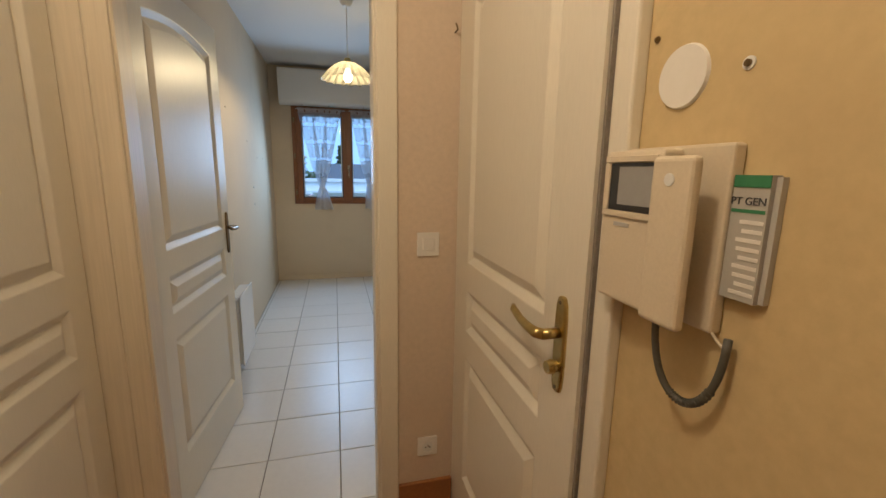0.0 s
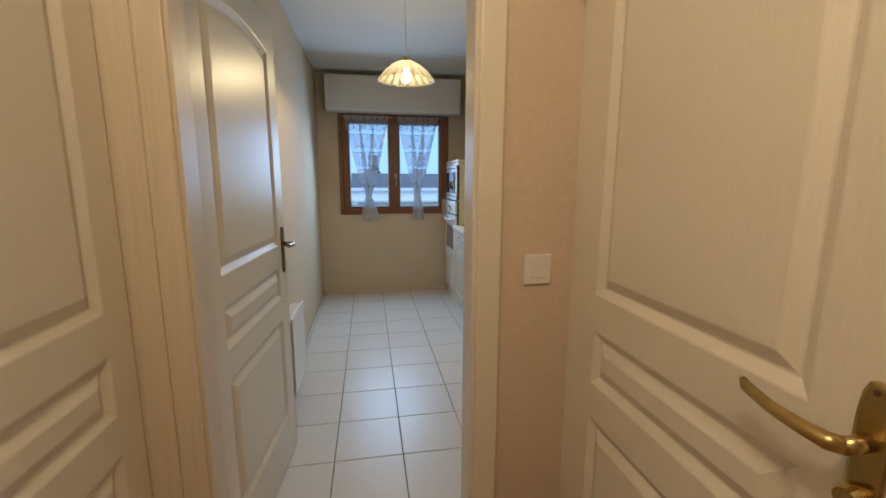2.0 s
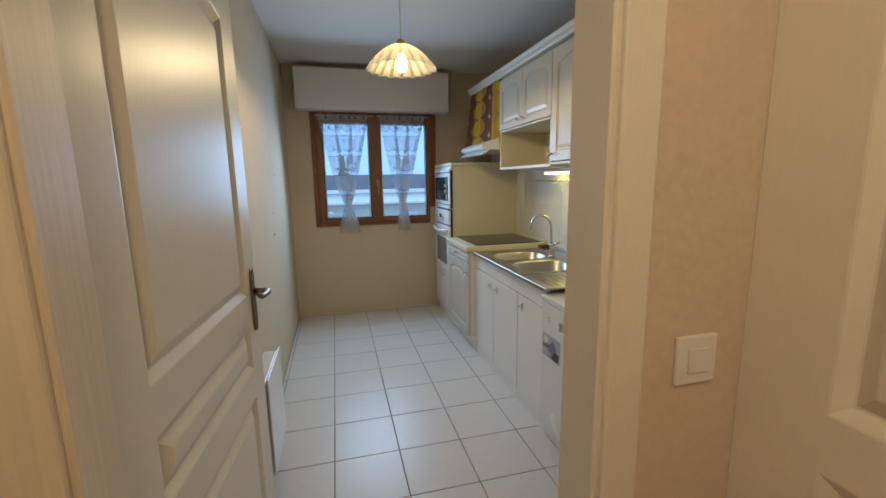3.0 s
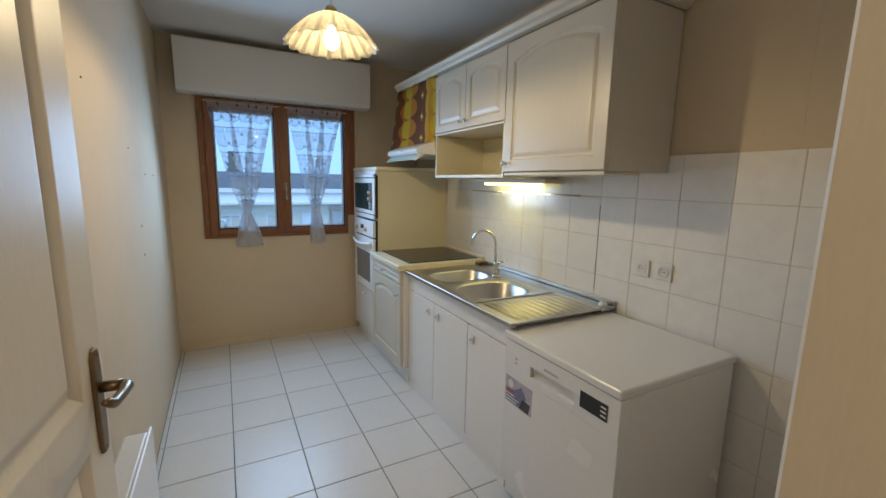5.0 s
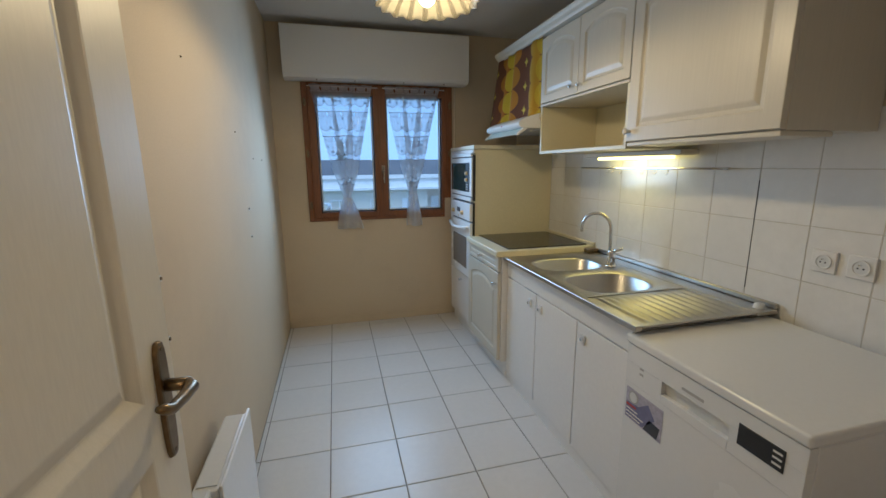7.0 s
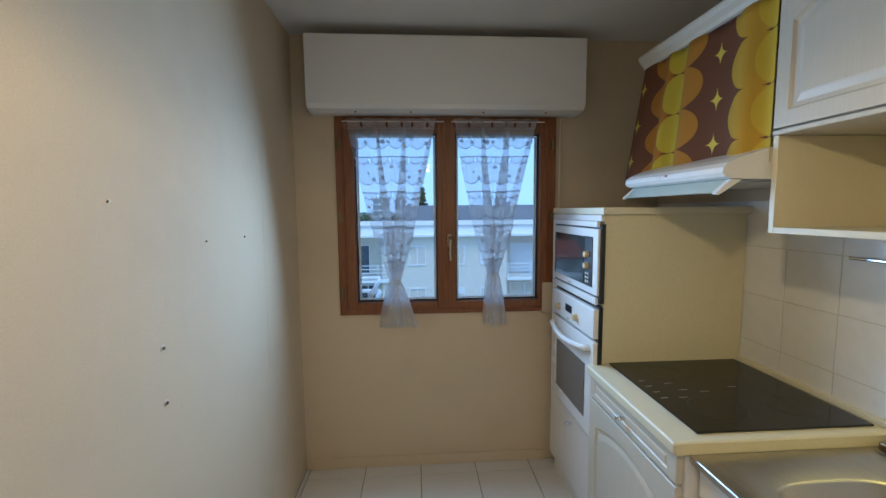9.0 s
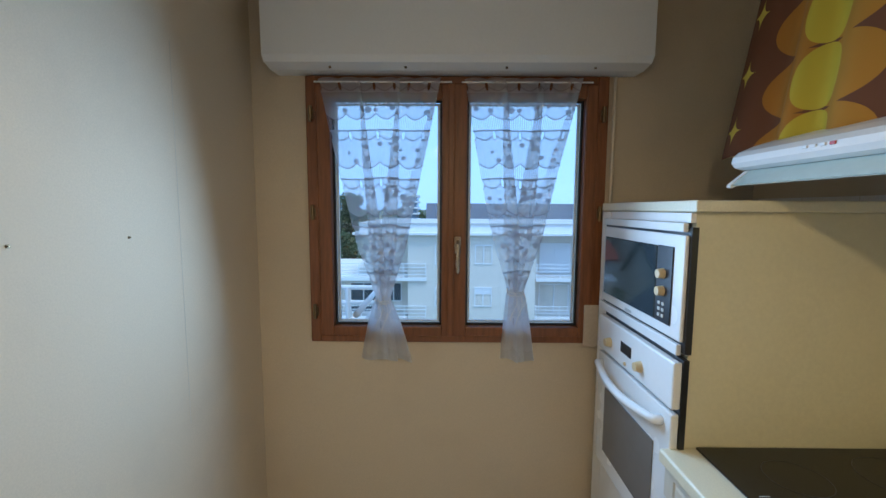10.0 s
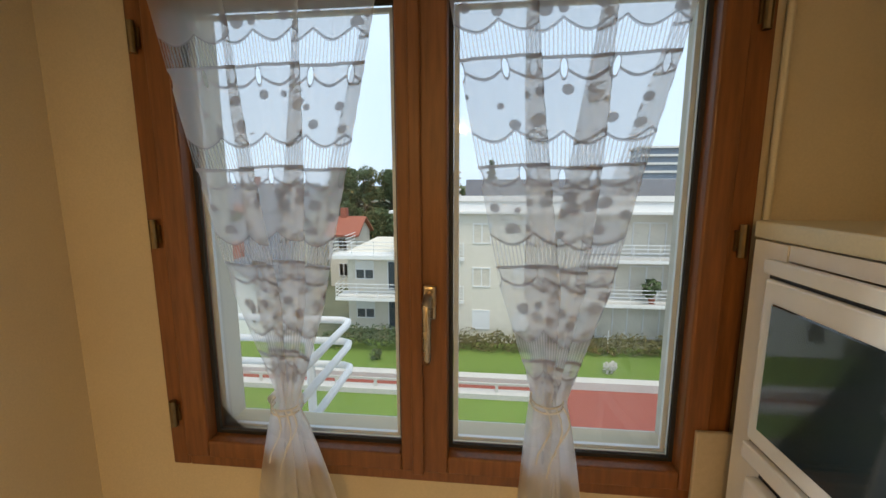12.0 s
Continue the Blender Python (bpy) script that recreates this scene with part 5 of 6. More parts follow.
def intercom():
    ic = thing("video_intercom", (0.70, 0.48, 1.157), "aged ivory video intercom with handset on the wall", "intercom")
    W = 0.715
    part("back_plate", box(W - 0.020, W - 0.0005, 0.391, 0.600, 1.172, 1.410, 0.004, 2), IVORY_PLASTIC, ic)
    part("body", box(W - 0.055, W - 0.0205, 0.460, 0.580, 1.176, 1.405, 0.006, 3), IVORY_PLASTIC, ic)
    part("screen_frame", boxes((W - 0.0590, W - 0.0545, 0.466, 0.576, 1.307, 1.316), (W - 0.0590, W - 0.0545, 0.466, 0.576, 1.388, 1.398), (W - 0.0590, W - 0.0545, 0.564, 0.576, 1.317, 1.387), bevel=0.001), IVORY_PLASTIC, ic)
    part("screen", box(W - 0.0562, W - 0.0548, 0.468, 0.563, 1.317, 1.387), SCREEN_GREY, ic, "grey video screen")
    part("screen_shade", boxes((W - 0.0568, W - 0.0562, 0.470, 0.563, 1.317, 1.326), (W - 0.0568, W - 0.0562, 0.545, 0.563, 1.326, 1.387), (W - 0.0568, W - 0.0562, 0.470, 0.545, 1.382, 1.387)), SCREEN_DARK, ic, "dark screen edge")
    part("nameplate", box(W - 0.0562, W - 0.0548, 0.515, 0.548, 1.293, 1.299), MARK_GREY, ic)
    hs = part("handset", box(W - 0.073, W - 0.0555, 0.394, 0.461, 1.176, 1.394, 0.007, 3), IVORY_PLASTIC, ic, "ivory telephone handset")
    part("earpiece_badge", cyl((W - 0.0725, 0.428, 1.365), (W - 0.0740, 0.428, 1.365), 0.008, n=16), PALE_PLASTIC, hs)
    part("hook_button", box(W - 0.060, W - 0.0545, 0.461, 0.469, 1.236, 1.256, 0.001), DARK_INK, ic)
    pts = []
    for i in range(33):
        s = i / 32
        a = math.pi * s
        pts.append((W - 0.050 + 0.035 * s, 0.448 - 0.040 * (1 - math.cos(a)), 1.180 - 0.105 * math.sin(a) ** 0.7 - 0.006 * s))
    part("cord", tube(pts, 0.005, 10), CORD_RUBBER, ic, "dark grey coiled handset cord", True)
    coils = bmesh.new()
    for i in range(12, 26):
        p, q = Vector(pts[i]), Vector(pts[i + 1])
        cyl(p, p + (q - p) * 0.4, 0.0062, n=10, bm=coils)
    part("cord_rings", coils, CORD_RUBBER, ic)
    part("wire", tube([(W - 0.015, 0.396, 1.178), (W - 0.012, 0.384, 1.164), (W - 0.012, 0.376, 1.160)], 0.002, 6), IVORY_PLASTIC, ic)


intercom()
lf = thing("leaflet_holder", (0.70, 0.365, 1.225), "printed leaflets with a green header behind the intercom", "leaflet")
part("leaflet", box(0.700, 0.7145, 0.346, 0.3895, 1.225, 1.372), PAPER, lf)
part("header", box(0.6990, 0.6998, 0.346, 0.3895, 1.358, 1.372), GREEN_INK, lf)
part("second_sheet", box(0.706, 0.7144, 0.339, 0.3455, 1.226, 1.370), PAPER, lf)
flat_text("PT GEN", 0.0125, Matrix.Translation((0.6992, 0.369, 1.342)) @ Euler((radians(90), 0, radians(-90))).to_matrix().to_4x4(), DARK_INK, lf)
for i in range(9):
    part("print_bar", box(0.6992, 0.6999, 0.348, 0.340 + (0.038, 0.032, 0.036)[i % 3], 1.232 + 0.0105 * i, 1.2365 + 0.0105 * i), WHITE_PLASTIC, lf)
part("print_rule", box(0.6992, 0.6999, 0.348, 0.3885, 1.329, 1.333), GREEN_INK, lf)
ds = thing("round_cover", (0.715, 0.501, 1.505), "round white blanking cover on yellow wallpaper", "cover")
part("disc", cyl((0.7148, 0.501, 1.505), (0.7100, 0.501, 1.505), 0.043, 0.041, 40), WHITE_PLASTIC, ds)
for y, z, r in ((0.559, 1.569, 0.005), (0.405, 1.501, 0.008), (0.393, 1.583, 0.008)):
    wall_plug((0.715, y, z), "-x", r, "metal screw in the yellow wall")
# ceiling lamp of the hall
hl = thing("hall_ceiling_lamp", (-0.10, 0.25, 2.38), "plain bulb on a ceiling rose in the hall", "lamp")
part("rose", lathe([(0.001, -0.05), (0.035, -0.045), (0.05, -0.015), (0.052, 0.0)], (-0.10, 0.25, ZC), 24), WHITE_PLASTIC, hl, smooth=True)
part("holder", cyl((-0.10, 0.25, 2.40), (-0.10, 0.25, 2.505), 0.017, n=14), WHITE_PLASTIC, hl)

seam("+x", XL, 4.833, 0.85, 2.05, "trim_seam_west")
seam("-x", XR + 0.006, 2.12, 1.606, ZC, "trim_seam_east")
seam("-x", XR + 0.006, 1.62, 1.606, ZC, "trim_seam_east_2")

# ---- outside ----
GZ = -9.1
struct("ground", box(-1500, 1500, 5.8, 3000, GZ - 0.5, GZ - 0.02), FAR_GROUND, "dull green and grey ground reaching the horizon", "ground")
lawn = struct("lawn", box(-30, 40, 26.0, 31.4, GZ - 0.02, GZ + 0.04), LAWN, "mown green lawn before the apartment building", "lawn")
struct("lawn_near", box(-30, 3.9, 12, 23.9, GZ - 0.02, GZ + 0.03), LAWN, "mown green lawn strip below the window", "lawn")
struct("terrace", boxes((-30, 40, 24.5, 25.4, GZ - 0.02, GZ + 0.02), (4.3, 14, 16.0, 24.5, GZ - 0.02, GZ + 0.02)), RED_ROOF, "red coated flat terrace beside the lawn", "terrace")
cp = struct("coping", boxes((-30, 13.5, 25.4, 26.0, GZ, GZ + 0.45), (-30, 3.9, 23.9, 24.5, GZ, GZ + 0.30), (3.9, 4.3, 16.0, 24.5, GZ, GZ + 0.25), (13.5, 14.0, 16, 26.0, GZ, GZ + 0.45)), CONCRETE, "pale concrete coping round the red terrace", "coping")
gr = thing("garden_rail", (-2, 24.2, GZ + 0.3), "low grey metal rail on the terrace coping", "rail")
part("bar", box(-12, 3.9, 24.15, 24.2, GZ + 0.72, GZ + 0.80), CONCRETE, gr)
for i in range(8):
    part("post", box(-11.5 + 2.1 * i, -11.35 + 2.1 * i, 24.14, 24.22, GZ + 0.30, GZ + 0.72), CONCRETE, gr)


def leaf_cloud(name, blobs, count, size, material, parent, seed):
    """A crown of many small leaf faces, scattered about the given clumps (x, y, z, radius, flatness)."""
    rnd = random.Random(seed)
    v, f = [], []
    for k in range(count):
        x, y, z, r, fl = blobs[k % len(blobs)]
        while True:
            d = Vector((rnd.uniform(-1, 1), rnd.uniform(-1, 1), rnd.uniform(-1, 1)))
            if d.length < 1 and rnd.random() < 0.25 + d.length:
                break
        c = Vector((x, y, z)) + Vector((d.x * r, d.y * r, d.z * r * fl))
        a = Vector((rnd.gauss(0, 1), rnd.gauss(0, 1), rnd.gauss(0, 1))).normalized() * size * rnd.uniform(0.6, 1.4)
        b = a.orthogonal().normalized() * size * rnd.uniform(0.4, 0.9)
        n = len(v)
        v += [c - a, c + b, c + a, c - b]
        f.append((n, n + 1, n + 2, n + 3))
    me = bpy.data.meshes.new(name)
    me.from_pydata(v, [], f)
    me.materials.append(material)
    ob = new(name, me)
    if parent:
        ob.parent = parent
        ob.matrix_parent_inverse = Matrix.Translation(-Vector(parent.location))
    return ob


def tree(x, y, h, w, label, seed, conifer=False):
    t = thing("tree", (x, y, GZ), label, "tree", "garden trees")
    rnd = random.Random(seed)
    b = tube([(x, y, GZ), (x + 0.1, y, GZ + h * 0.3), (x, y + 0.1, GZ + h * 0.6), (x, y, GZ + h * 0.93)], 0.2, 8, None, [0.28, 0.22, 0.14, 0.03])
    for i in range(9):
        a, z = rnd.uniform(0, 6.28), GZ + h * rnd.uniform(0.3, 0.8)
        l = w * rnd.uniform(0.4, 0.75)
        tube([(x, y, z), (x + l * 0.5 * math.cos(a), y + l * 0.5 * math.sin(a), z + 0.5), (x + l * math.cos(a), y + l * math.sin(a), z + 1.0)], 0.06, 6, b, [0.09, 0.06, 0.02])
    part("trunk", b, BARK, t)
    blobs = []
    if conifer:
        for i in range(60):
            q = 0.15 + 0.85 * i / 60
            a = i * 2.4
            s = w * (1.02 - q) * rnd.uniform(0.5, 1.0)
            blobs.append((x + s * math.cos(a), y + s * math.sin(a), GZ + h * q, 0.25 + w * 0.28 * (1.05 - q), 0.5))
    else:
        for i in range(34):
            q = rnd.uniform(0.25, 0.95)
            a = rnd.uniform(0, 6.28)
            s = w * math.sin(math.pi * (0.12 + 0.8 * q)) * rnd.uniform(0.1, 0.85)
            blobs.append((x + s * math.cos(a), y + s * math.sin(a), GZ + h * q, w * rnd.uniform(0.3, 0.5), 0.8))
    leaf_cloud("crown", blobs, 7500, 0.17, LEAVES, t, seed + 1)


tree(-15.6, 58, 13.4, 3.0, "tall dark green tree behind the houses", 11)
tree(-12.4, 60, 12.6, 2.6, "tall dark green tree behind the houses", 12)
tree(-19.5, 62, 13.0, 3.2, "tall dark green tree behind the houses", 13)
tree(1.2, 66, 14.2, 2.2, "dark pointed conifer behind the roof", 14, True)
tree(-24, 44, 8.0, 2.6, "round green garden tree by the old houses", 15)


def hedge(x0, x1, y, h, seed, label, material):
    hg = thing("hedge", ((x0 + x1) / 2, y, GZ), label, "hedge")
    rnd = random.Random(seed)
    blobs = []
    n = int((x1 - x0) / 0.45)
    for i in range(n):
        blobs.append((x0 + (x1 - x0) * i / n, y + rnd.uniform(-0.2, 0.2), GZ + h * rnd.uniform(0.35, 0.75), h * rnd.uniform(0.4, 0.6), 0.9))
    leaf_cloud("leaves", blobs, n * 130, 0.085, material, hg, seed)


hedge(-3.2, 13.5, 30.2, 1.3, 21, "brownish autumn hedge before the building", HEDGE)
hedge(-9.8, -3.4, 29.6, 1.5, 22, "yellow-green garden hedge before the building", LEAVES)
hedge(13.6, 26, 30.2, 1.3, 23, "brownish autumn hedge before the building", HEDGE)
for x, y, s in ((7.6, 27.5, 31), (-6.2, 28.0, 32)):
    sh = thing("shrub", (x, y, GZ), "small pale flowering shrub on the lawn", "shrub", "lawn shrubs")
    leaf_cloud("leaves", [(x, y, GZ + 0.35, 0.35, 1.1), (x + 0.2, y, GZ + 0.5, 0.25, 1)], 260, 0.07, LEAVES if x < 0 else CONCRETE, sh, s)


def far_window(parent, x0, x1, z0, z1, y, shutter=0.0):
    w = part("window", boxes((x0, x0 + 0.07, y - 0.05, y + 0.02, z0, z1), (x1 - 0.07, x1, y - 0.05, y + 0.02, z0, z1), (x0 + 0.07, x1 - 0.07, y - 0.05, y + 0.02, z1 - 0.07, z1), (x0 + 0.07, x1 - 0.07, y - 0.05, y + 0.02, z0, z0 + 0.07),
                             ((x0 + x1) / 2 - 0.04, (x0 + x1) / 2 + 0.04, y - 0.05, y + 0.02, z0 + 0.07, z1 - 0.07)), SHUTTER_WHITE, parent, "white framed window")
    zs = z1 - 0.07 - (z1 - z0 - 0.14) * shutter
    if shutter < 1:
        part("pane", box(x0 + 0.07, x1 - 0.07, y + 0.0, y + 0.01, z0 + 0.07, zs), PANE_DARK, w, "dark window pane")
    if shutter > 0:
        b = bmesh.new()
        n = max(2, int((z1 - 0.07 - zs) / 0.14))
        for i in range(n):
            a = zs + (z1 - 0.07 - zs) * i / n
            box(x0 + 0.07, x1 - 0.07, y - 0.03, y - 0.005, a + 0.008, zs + (z1 - 0.07 - zs) * (i + 1) / n, bm=b)
        part("roller_shutter", b, SHUTTER_WHITE, w, "lowered white roller shutter")
    return w


def balcony(parent, x0, x1, y0, y1, z):
    s = part("balcony", box(x0, x1, y0, y1, z - 0.22, z), RENDER_WHITE, parent, "white balcony slab with tube railing")
    r = bmesh.new()
    for k in range(4):
        zz = z + 0.22 + 0.25 * k
        box(x0 + 0.03, x1 - 0.03, y0 + 0.04, y0 + 0.085, zz - 0.022, zz + 0.022, bm=r)
        for x in (x0 + 0.03, x1 - 0.075):
            box(x, x + 0.045, y0 + 0.09, y1, zz - 0.022, zz + 0.022, bm=r)
    part("railing", r, TUBE_WHITE, s, "white tube railing")
    n = max(2, int((x1 - x0) / 1.5))
    for k in range(n + 1):
        x = x0 + 0.03 + (x1 - x0 - 0.11) * k / n
        part("post", box(x, x + 0.05, y0 + 0.03, y0 + 0.035, z, z + 1.0), TUBE_WHITE, s)
    return s


def apartment():
    a = thing("apartment_building", (5, 36, GZ), "three-storey cream apartment building with white balconies", "building")
    F = 31.6
    zs = [GZ + 2.95 * k for k in range(4)]
    top = zs[3] + 0.75
    # plain centre bay, loggia bays either side, back core
    part("wall", boxes((-2.2, 6.6, F, 44, GZ, zs[3])), RENDER_CREAM, a, "cream rendered wall")
    part("side_wall", boxes((6.6, 30, F + 1.6, 44, GZ, zs[3])), RENDER_CREAM, a)
    part("side_wall", boxes((-9.6, -2.2, F + 1.7, 42, GZ, zs[2]), (-5.4, -2.2, F + 1.7, 42, zs[2], zs[3])), RENDER_CREAM, a)
    part("roof", boxes((-5.9, 30.5, F - 0.35, 44.5, zs[3] + 0.0, zs[3] + 0.16), (-5.5, 30, F + 0.05, 44, zs[3] + 0.16, top)), RENDER_WHITE, a, "white flat roof with parapet")
    part("roof_edge", box(-5.55, 30.1, F - 0.02, 44.1, top, top + 0.06), CONCRETE, a)
    for k in (0, 1, 2):
        z = zs[k]
        far_window(a, -0.35, 0.85, z + 0.95, z + 2.3, F, 1.0 if k == 0 else 0.0)
        far_window(a, 2.4, 3.6, z + 0.95, z + 2.3, F, (1.0, 0.35, 0.0)[k])
        far_window(a, 4.7, 5.9, z + 0.95, z + 2.3, F, (0.3, 0.0, 1.0)[k])
    for k in (0, 1, 2):
        z = zs[k]
        for x in (7.2, 10.3, 13.6, 17.2, 20.4, 24):
            far_window(a, x, x + 2.2, z + 0.1, z + 2.3, F + 1.6, {(2, 7.2): 1.0, (1, 13.6): 0.6}.get((k, x), 0.0))
        if k:
            balcony(a, 6.62, 13.2, F - 0.1, F + 1.6, z)
            balcony(a, 13.4, 20.0, F - 0.1, F + 1.6, z)
        part("divider", box(13.2, 13.4, F - 0.05, F + 1.6, z + 0.02, z + 2.9), RENDER_WHITE, a)
    for k in (0, 1):
        z = zs[k]
        for x, w in ((-9.0, 1.4), (-6.6, 2.0), (-4.0, 1.2)):
            far_window(a, x, x + w, z + (0.1 if w > 1.5 else 0.9), z + 2.3, F + 1.7, 0.5 if x == -9.0 else 0.0)
    far_window(a, -4.6, -3.2, zs[2] + 0.1, zs[2] + 2.3, F + 1.7)
    balcony(a, -9.9, -0.9, F - 0.15, F + 1.7, zs[1])
    balcony(a, -10.2, -0.9, F - 0.15, F + 1.7, zs[2])
    for y in (34.5, 37.0):
        r = bmesh.new()
        for q in range(4):
            box(-10.15, -10.1, F, y, zs[2] + 0.22 + 0.25 * q - 0.02, zs[2] + 0.22 + 0.25 * q + 0.02, bm=r)
        part("terrace_rail", r, TUBE_WHITE, a, "white terrace rail")
    for x in (8.6, 9.6):
        part("awning_post", cyl((x, F - 0.3, GZ), (x, F - 0.3, GZ + 1.2), 0.04, n=8), TUBE_WHITE, a)


apartment()
pp = thing("balcony_plant", (11.4, 31.9, GZ + 2.95), "green potted palm on a balcony", "plant")
part("pot", lathe([(0.16, 0.0), (0.22, 0.4), (0.2, 0.4)], (11.4, 32.0, GZ + 2.95), 14), CLAY, pp)
leaf_cloud("leaves", [(11.4, 32.0, GZ + 4.1, 0.6, 0.8), (11.2, 32.0, GZ + 3.7, 0.35, 1)], 260, 0.16, LEAVES, pp, 41)


def gable_house(x0, x1, y0, y1, eave, ridge, wall_m, roof_m, label, along_x=True):
    h = thing("house", ((x0 + x1) / 2, (y0 + y1) / 2, GZ), label, "house", "old houses")
    part("wall", box(x0, x1, y0, y1, GZ, eave), wall_m, h)
    b = bmesh.new()
    o = 0.4
    if along_x:
        ym = (y0 + y1) / 2
        pts = [(y0 - o, eave - 0.15), (ym, ridge), (y1 + o, eave - 0.15), (y1 + o, eave - 0.35), (ym, ridge - 0.22), (y0 - o, eave - 0.35)]
        ends = [[b.verts.new((x, y, z)) for y, z in pts] for x in (x0 - o, x1 + o)]
    else:
        xm = (x0 + x1) / 2
        pts = [(x0 - o, eave - 0.15), (xm, ridge), (x1 + o, eave - 0.15), (x1 + o, eave - 0.35), (xm, ridge - 0.22), (x0 - o, eave - 0.35)]
        ends = [[b.verts.new((x, y, z)) for x, z in pts] for y in (y0 - o, y1 + o)]
    for e in ends:
        b.faces.new((e[0], e[1], e[4], e[5]))
        b.faces.new((e[1], e[2], e[3], e[4]))
    for k in range(6):
        b.faces.new((ends[0][k], ends[0][(k + 1) % 6], ends[1][(k + 1) % 6], ends[1][k]))
    r = part("roof", b, roof_m, h)
    g = bmesh.new()
    for y in ((y0, y1) if not along_x else ()):
        g.faces.new([g.verts.new(p) for p in ((x0, y, eave), (x1, y, eave), ((x0 + x1) / 2, y, ridge - 0.3))])
    for x in ((x0, x1) if along_x else ()):
        g.faces.new([g.verts.new(p) for p in ((x, y0, eave), (x, y1, eave), (x, (y0 + y1) / 2, ridge - 0.3))])
    part("gable", g, wall_m, h)
    xc, yc = (x0 * 0.7 + x1 * 0.3), (y0 + y1) / 2
    part("chimney", box(xc - 0.35, xc + 0.35, yc - 0.3, yc + 0.3, ridge - 0.6, ridge + 0.9), CLAY, r, "brick chimney")
    n = max(1, int((x1 - x0) / 2.6))
    for i in range(n):
        x = x0 + (x1 - x0) * (i + 0.5) / n
        for z in (eave - 1.9, eave - 4.6):
            if z > GZ + 0.5:
                far_window(h, x - 0.5, x + 0.5, z, z + 1.4, y0)
    return h


gable_house(-15.9, -13.0, 46, 51, -3.4, -1.8, RENDER_CREAM, CLAY, "cream house with a red clay roof")
gable_house(-27, -17.6, 40, 47, -4.6, -1.2, RENDER_CREAM, SLATE, "old cream house with a grey slate roof")
gable_house(-34, -22, 54, 62, -1.5, 1.8, RENDER_CREAM, SLATE, "tall old cream house with slate roof")
gable_house(-46, -32, 46, 54, -3.0, 0.6, RENDER_WHITE, SLATE, "old white house with a grey slate roof")
gable_house(-20.5, -13.8, 31, 37, -6.2, -3.6, RENDER_WHITE, SLATE, "low white house with a grey slate roof", False)
sl = thing("slate_roof_building", (14, 58, GZ), "dark slate-roofed building behind the apartments", "building")
part("wall", box(-1.5, 44, 53, 64, GZ, -1.0), RENDER_CREAM, sl)
b = bmesh.new()
ends = [[b.verts.new((x, y, z)) for y, z in ((52.5, -1.0), (55.5, 2.2), (62, 2.2), (64.5, -1.0))] for x in (-2, 45)]
b.faces.new(ends[0]), b.faces.new(ends[1])
for k in range(4):
    b.faces.new((ends[0][k], ends[0][(k + 1) % 4], ends[1][(k + 1) % 4], ends[1][k]))
part("roof", b, SLATE, sl, "dark slate mansard roof")


def tower(x0, x1, y, top, floors, label):
    t = thing("tower_block", ((x0 + x1) / 2, y, GZ), label, "building", "far towers")
    part("core", box(x0, x1, y, y + 14, GZ, top), TOWER_GLASS, t)
    h = (top - GZ) / floors
    for k in range(floors):
        part("floor_band", box(x0 - 0.8, x1 + 0.8, y - 1.2, y + 14.4, GZ + h * (k + 1) - 0.9, GZ + h * (k + 1) - 0.05), RENDER_WHITE, t)


tower(62, 76, 180, 16.5, 8, "far glass tower block with white floor bands")
tower(-20.5, -13.5, 205, 8.0, 6, "far grey tower block with white floor bands")
# distant town and woods on the skyline
for i, (x, w, z) in enumerate(((-160, 60, -2.0), (-90, 50, -1.0), (-30, 40, -0.6), (20, 60, 0.2), (90, 50, -0.5), (150, 70, -1.0))):
    wd = tagged(thing("wood", (x + w / 2, 240, GZ), "far dark green line of trees on the skyline", "trees"), "", "", "", "stuff")
    rb = random.Random(60 + i)
    leaf_cloud("crowns", [(x + w * rb.random(), 240 + rb.uniform(-5, 5), GZ + (z + 9) * rb.uniform(0.4, 0.9), 4.0, 0.8) for _ in range(40)], 1800, 0.9, LEAVES, wd, 70 + i)

# tube railing of the balcony beside the window
br = thing("balcony_railing", (-0.6, 6.0, 0.6), "white steel tube railing of the balcony below the window", "railing")
for z in (1.032, 0.931, 0.816):
    pts = [(-0.075, 5.53, z), (-0.075, 6.17, z), (-0.085, 6.215, z), (-0.12, 6.232, z), (-1.8, 6.232, z)]
    part("tube", tube(pts, 0.016, 10), TUBE_WHITE, br, smooth=True)
for x in (-0.28, -1.1):
    part("post", cyl((x, 6.232, 0.2), (x, 6.232, 1.035), 0.02, n=10), TUBE_WHITE, br)
part("slab", box(-1.9, -0.02, 5.532, 6.26, 0.05, 0.2), RENDER_WHITE, br, "white balcony slab")

# ---- floor and wall tiles ----
TILE_MESHES = {}


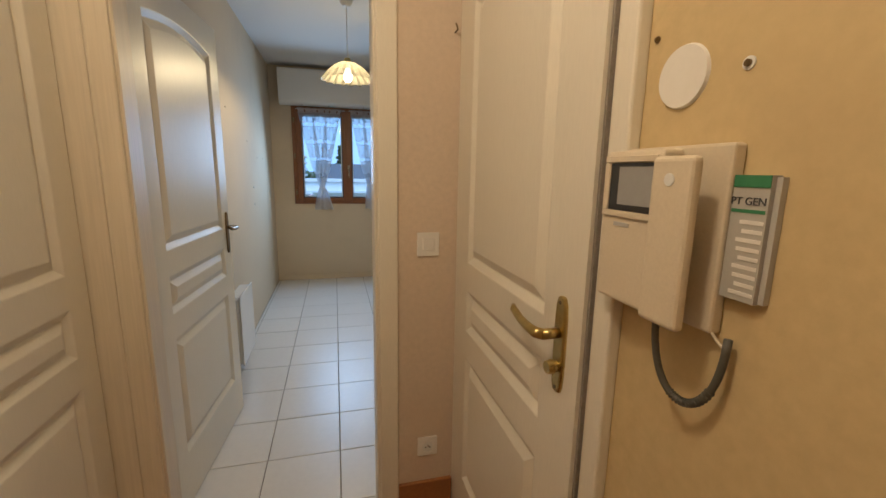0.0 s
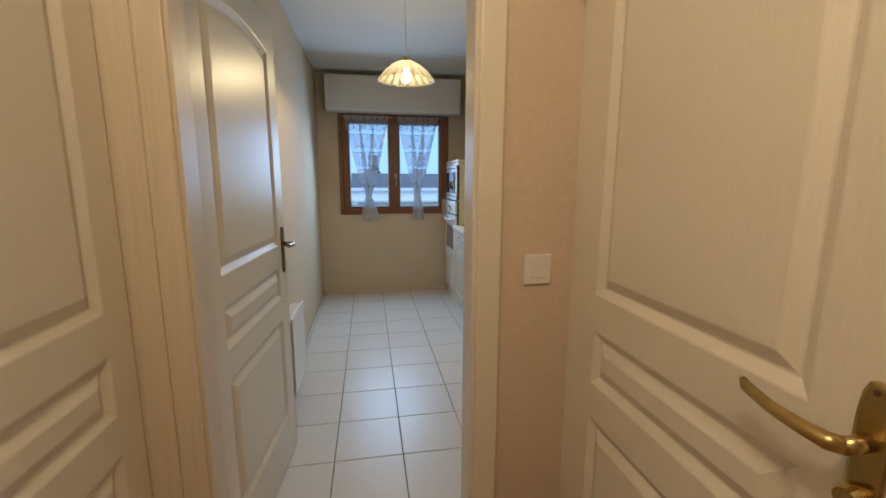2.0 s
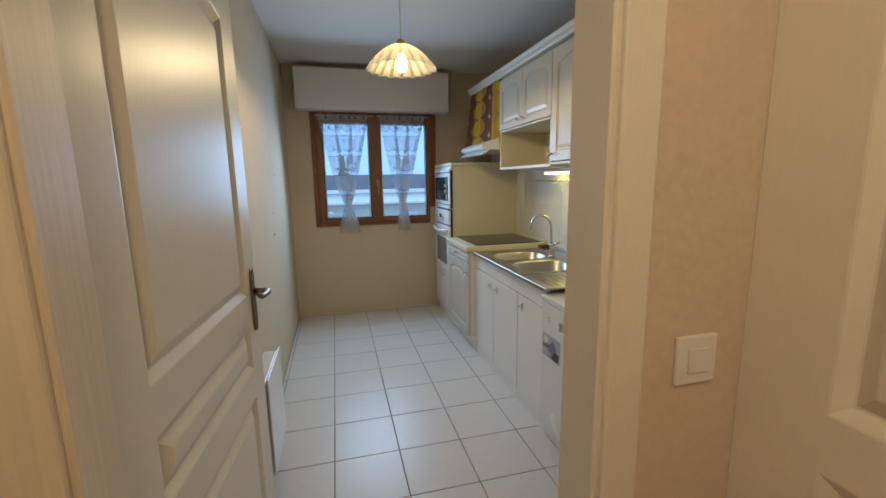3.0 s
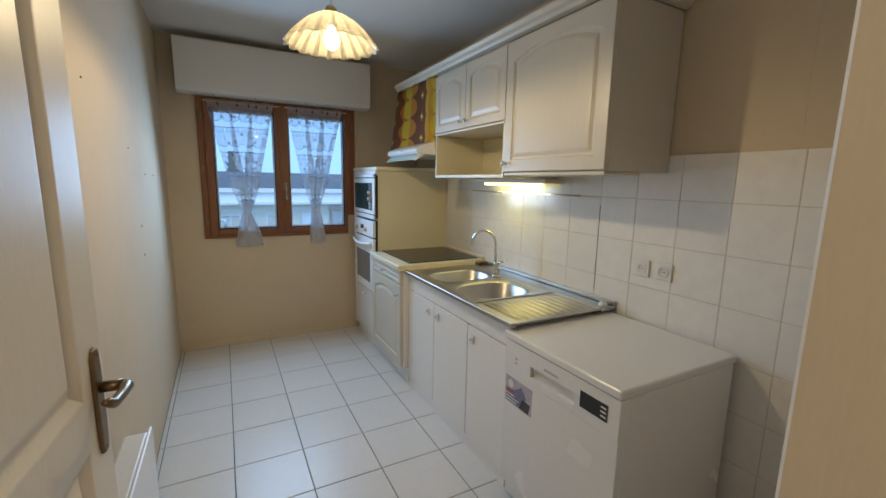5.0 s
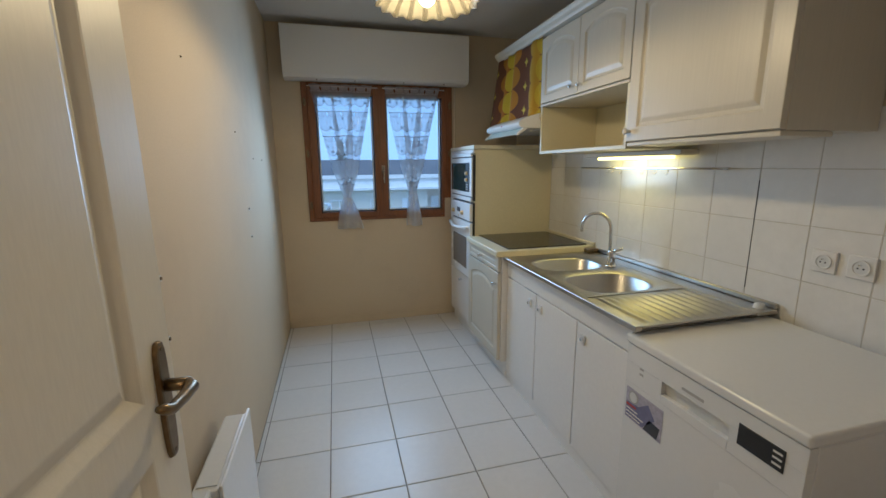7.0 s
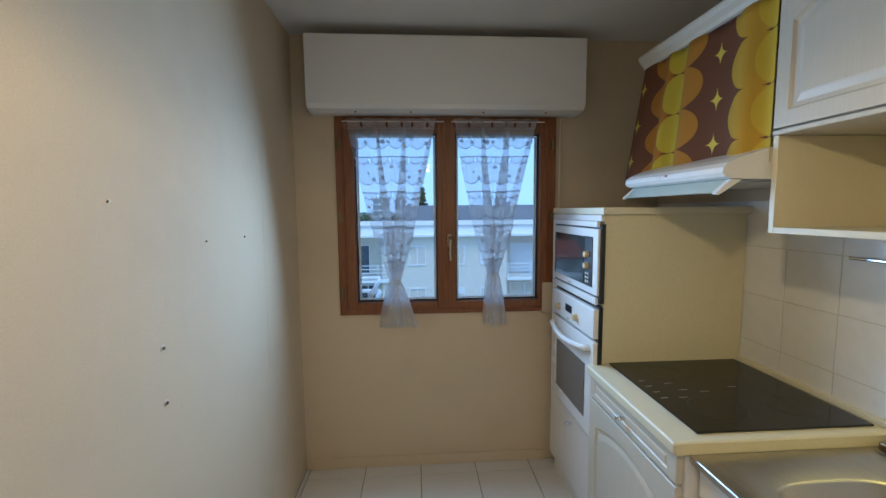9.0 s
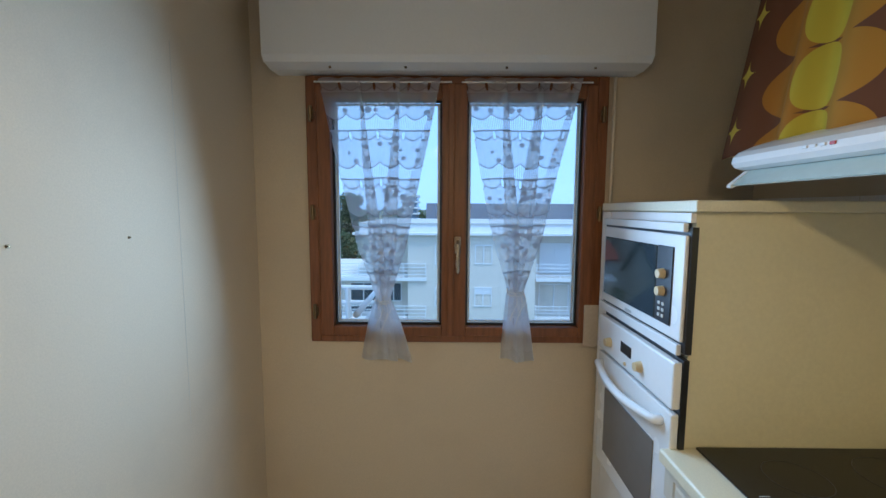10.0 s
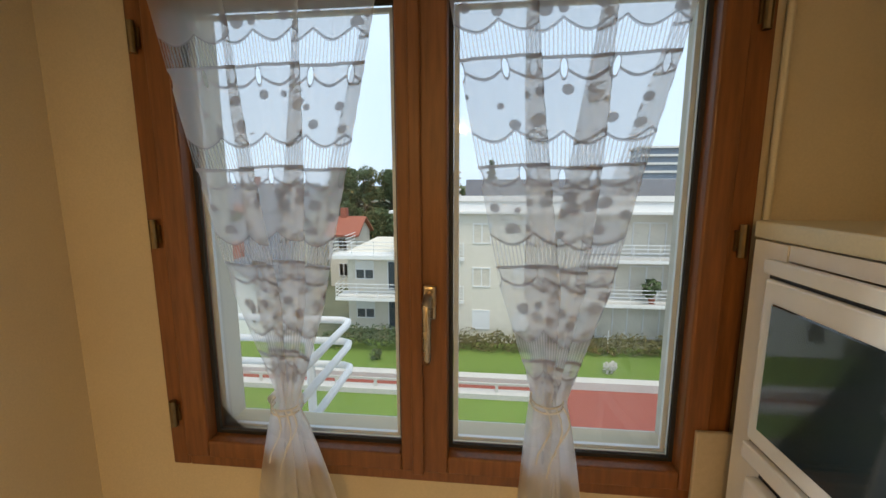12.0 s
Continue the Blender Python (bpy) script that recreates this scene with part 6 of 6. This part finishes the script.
def tile_mesh(key, w, d, h, material, bevel=0.0015):
    """A bevelled tile, its top at z = 0, shared by all tiles of its size."""
    k = (key, round(w, 3), round(d, 3))
    if k not in TILE_MESHES:
        me = bpy.data.meshes.new(key)
        v = [(-w / 2, -d / 2, -h), (w / 2, -d / 2, -h), (w / 2, d / 2, -h), (-w / 2, d / 2, -h),
             (-w / 2, -d / 2, -bevel), (w / 2, -d / 2, -bevel), (w / 2, d / 2, -bevel), (-w / 2, d / 2, -bevel),
             (-w / 2 + bevel, -d / 2 + bevel, 0), (w / 2 - bevel, -d / 2 + bevel, 0), (w / 2 - bevel, d / 2 - bevel, 0), (-w / 2 + bevel, d / 2 - bevel, 0)]
        f = [(8, 9, 10, 11)]
        for a in (0, 4):
            for i in range(4):
                f.append((a + i, a + (i + 1) % 4, a + 4 + (i + 1) % 4, a + 4 + i))
        me.from_pydata(v, [], f)
        me.materials.append(material)
        TILE_MESHES[k] = me
    return TILE_MESHES[k]


floor_ob = bpy.data.objects["floor"]
rnd = random.Random(5)
P = 0.3365
for i in range(-2, 6):
    for j in range(-5, 8):
        x0, x1 = max(-0.1085 + P * i, XL), min(-0.1085 + P * (i + 1), XR)
        y0, y1 = max(2.903 + P * j, 1.494), min(2.903 + P * (j + 1), YB)
        if x1 - x0 < 0.012 or y1 - y0 < 0.012:
            continue
        w, d = x1 - x0 - 0.005, y1 - y0 - 0.005
        ob = new("floor_tile", tile_mesh("floor_tile", w, d, 0.006, FLOOR_TILE))
        ob.parent = floor_ob
        ob.matrix_basis = pose((x0 + x1) / 2, (y0 + y1) / 2, rnd.uniform(-0.0004, 0.0004), rnd.uniform(-0.02, 0.02), rnd.uniform(-0.02, 0.02), 0)
splash = struct("wall_tiling", box(XR + 0.001, XR + 0.0055, 1.587, YB - 0.002, 0.0, 1.602), WALL_GROUT, "white glazed wall tiles in pale grout", "wall")
for i in range(-14, 5):
    for j in range(9):
        y0, y1 = max(1.588, 2.310 - 0.215 * i), min(5.34, 2.310 - 0.215 * (i - 1))
        z1 = 1.604 if j == 0 else 1.406 - 0.2095 * (j - 1)
        z0 = max(0, 1.406 - 0.2095 * j)
        if y1 - y0 < 0.02 or z1 - z0 < 0.02:
            continue
        ob = new("wall_tile", tile_mesh("wall_tile", y1 - y0 - 0.003, z1 - z0 - 0.003, 0.005, WALL_TILE, 0.0012))
        ob.parent = splash
        ob.matrix_basis = Matrix.Translation((XR - 0.0005 + rnd.uniform(-0.0003, 0.0003), (y0 + y1) / 2, (z0 + z1) / 2)) @ Matrix(((0, 0, -1), (-1, 0, 0), (0, 1, 0))).to_4x4() @ pose(0, 0, 0, rnd.uniform(-0.3, 0.3), rnd.uniform(-0.3, 0.3), 0)
struct("trim_cracked_joint", box(XR - 0.0012, XR + 0.0008, 2.9540, 2.9560, 0.90, 1.36), DARK_INK, "dark cracked joint between two wall tiles", "trim")
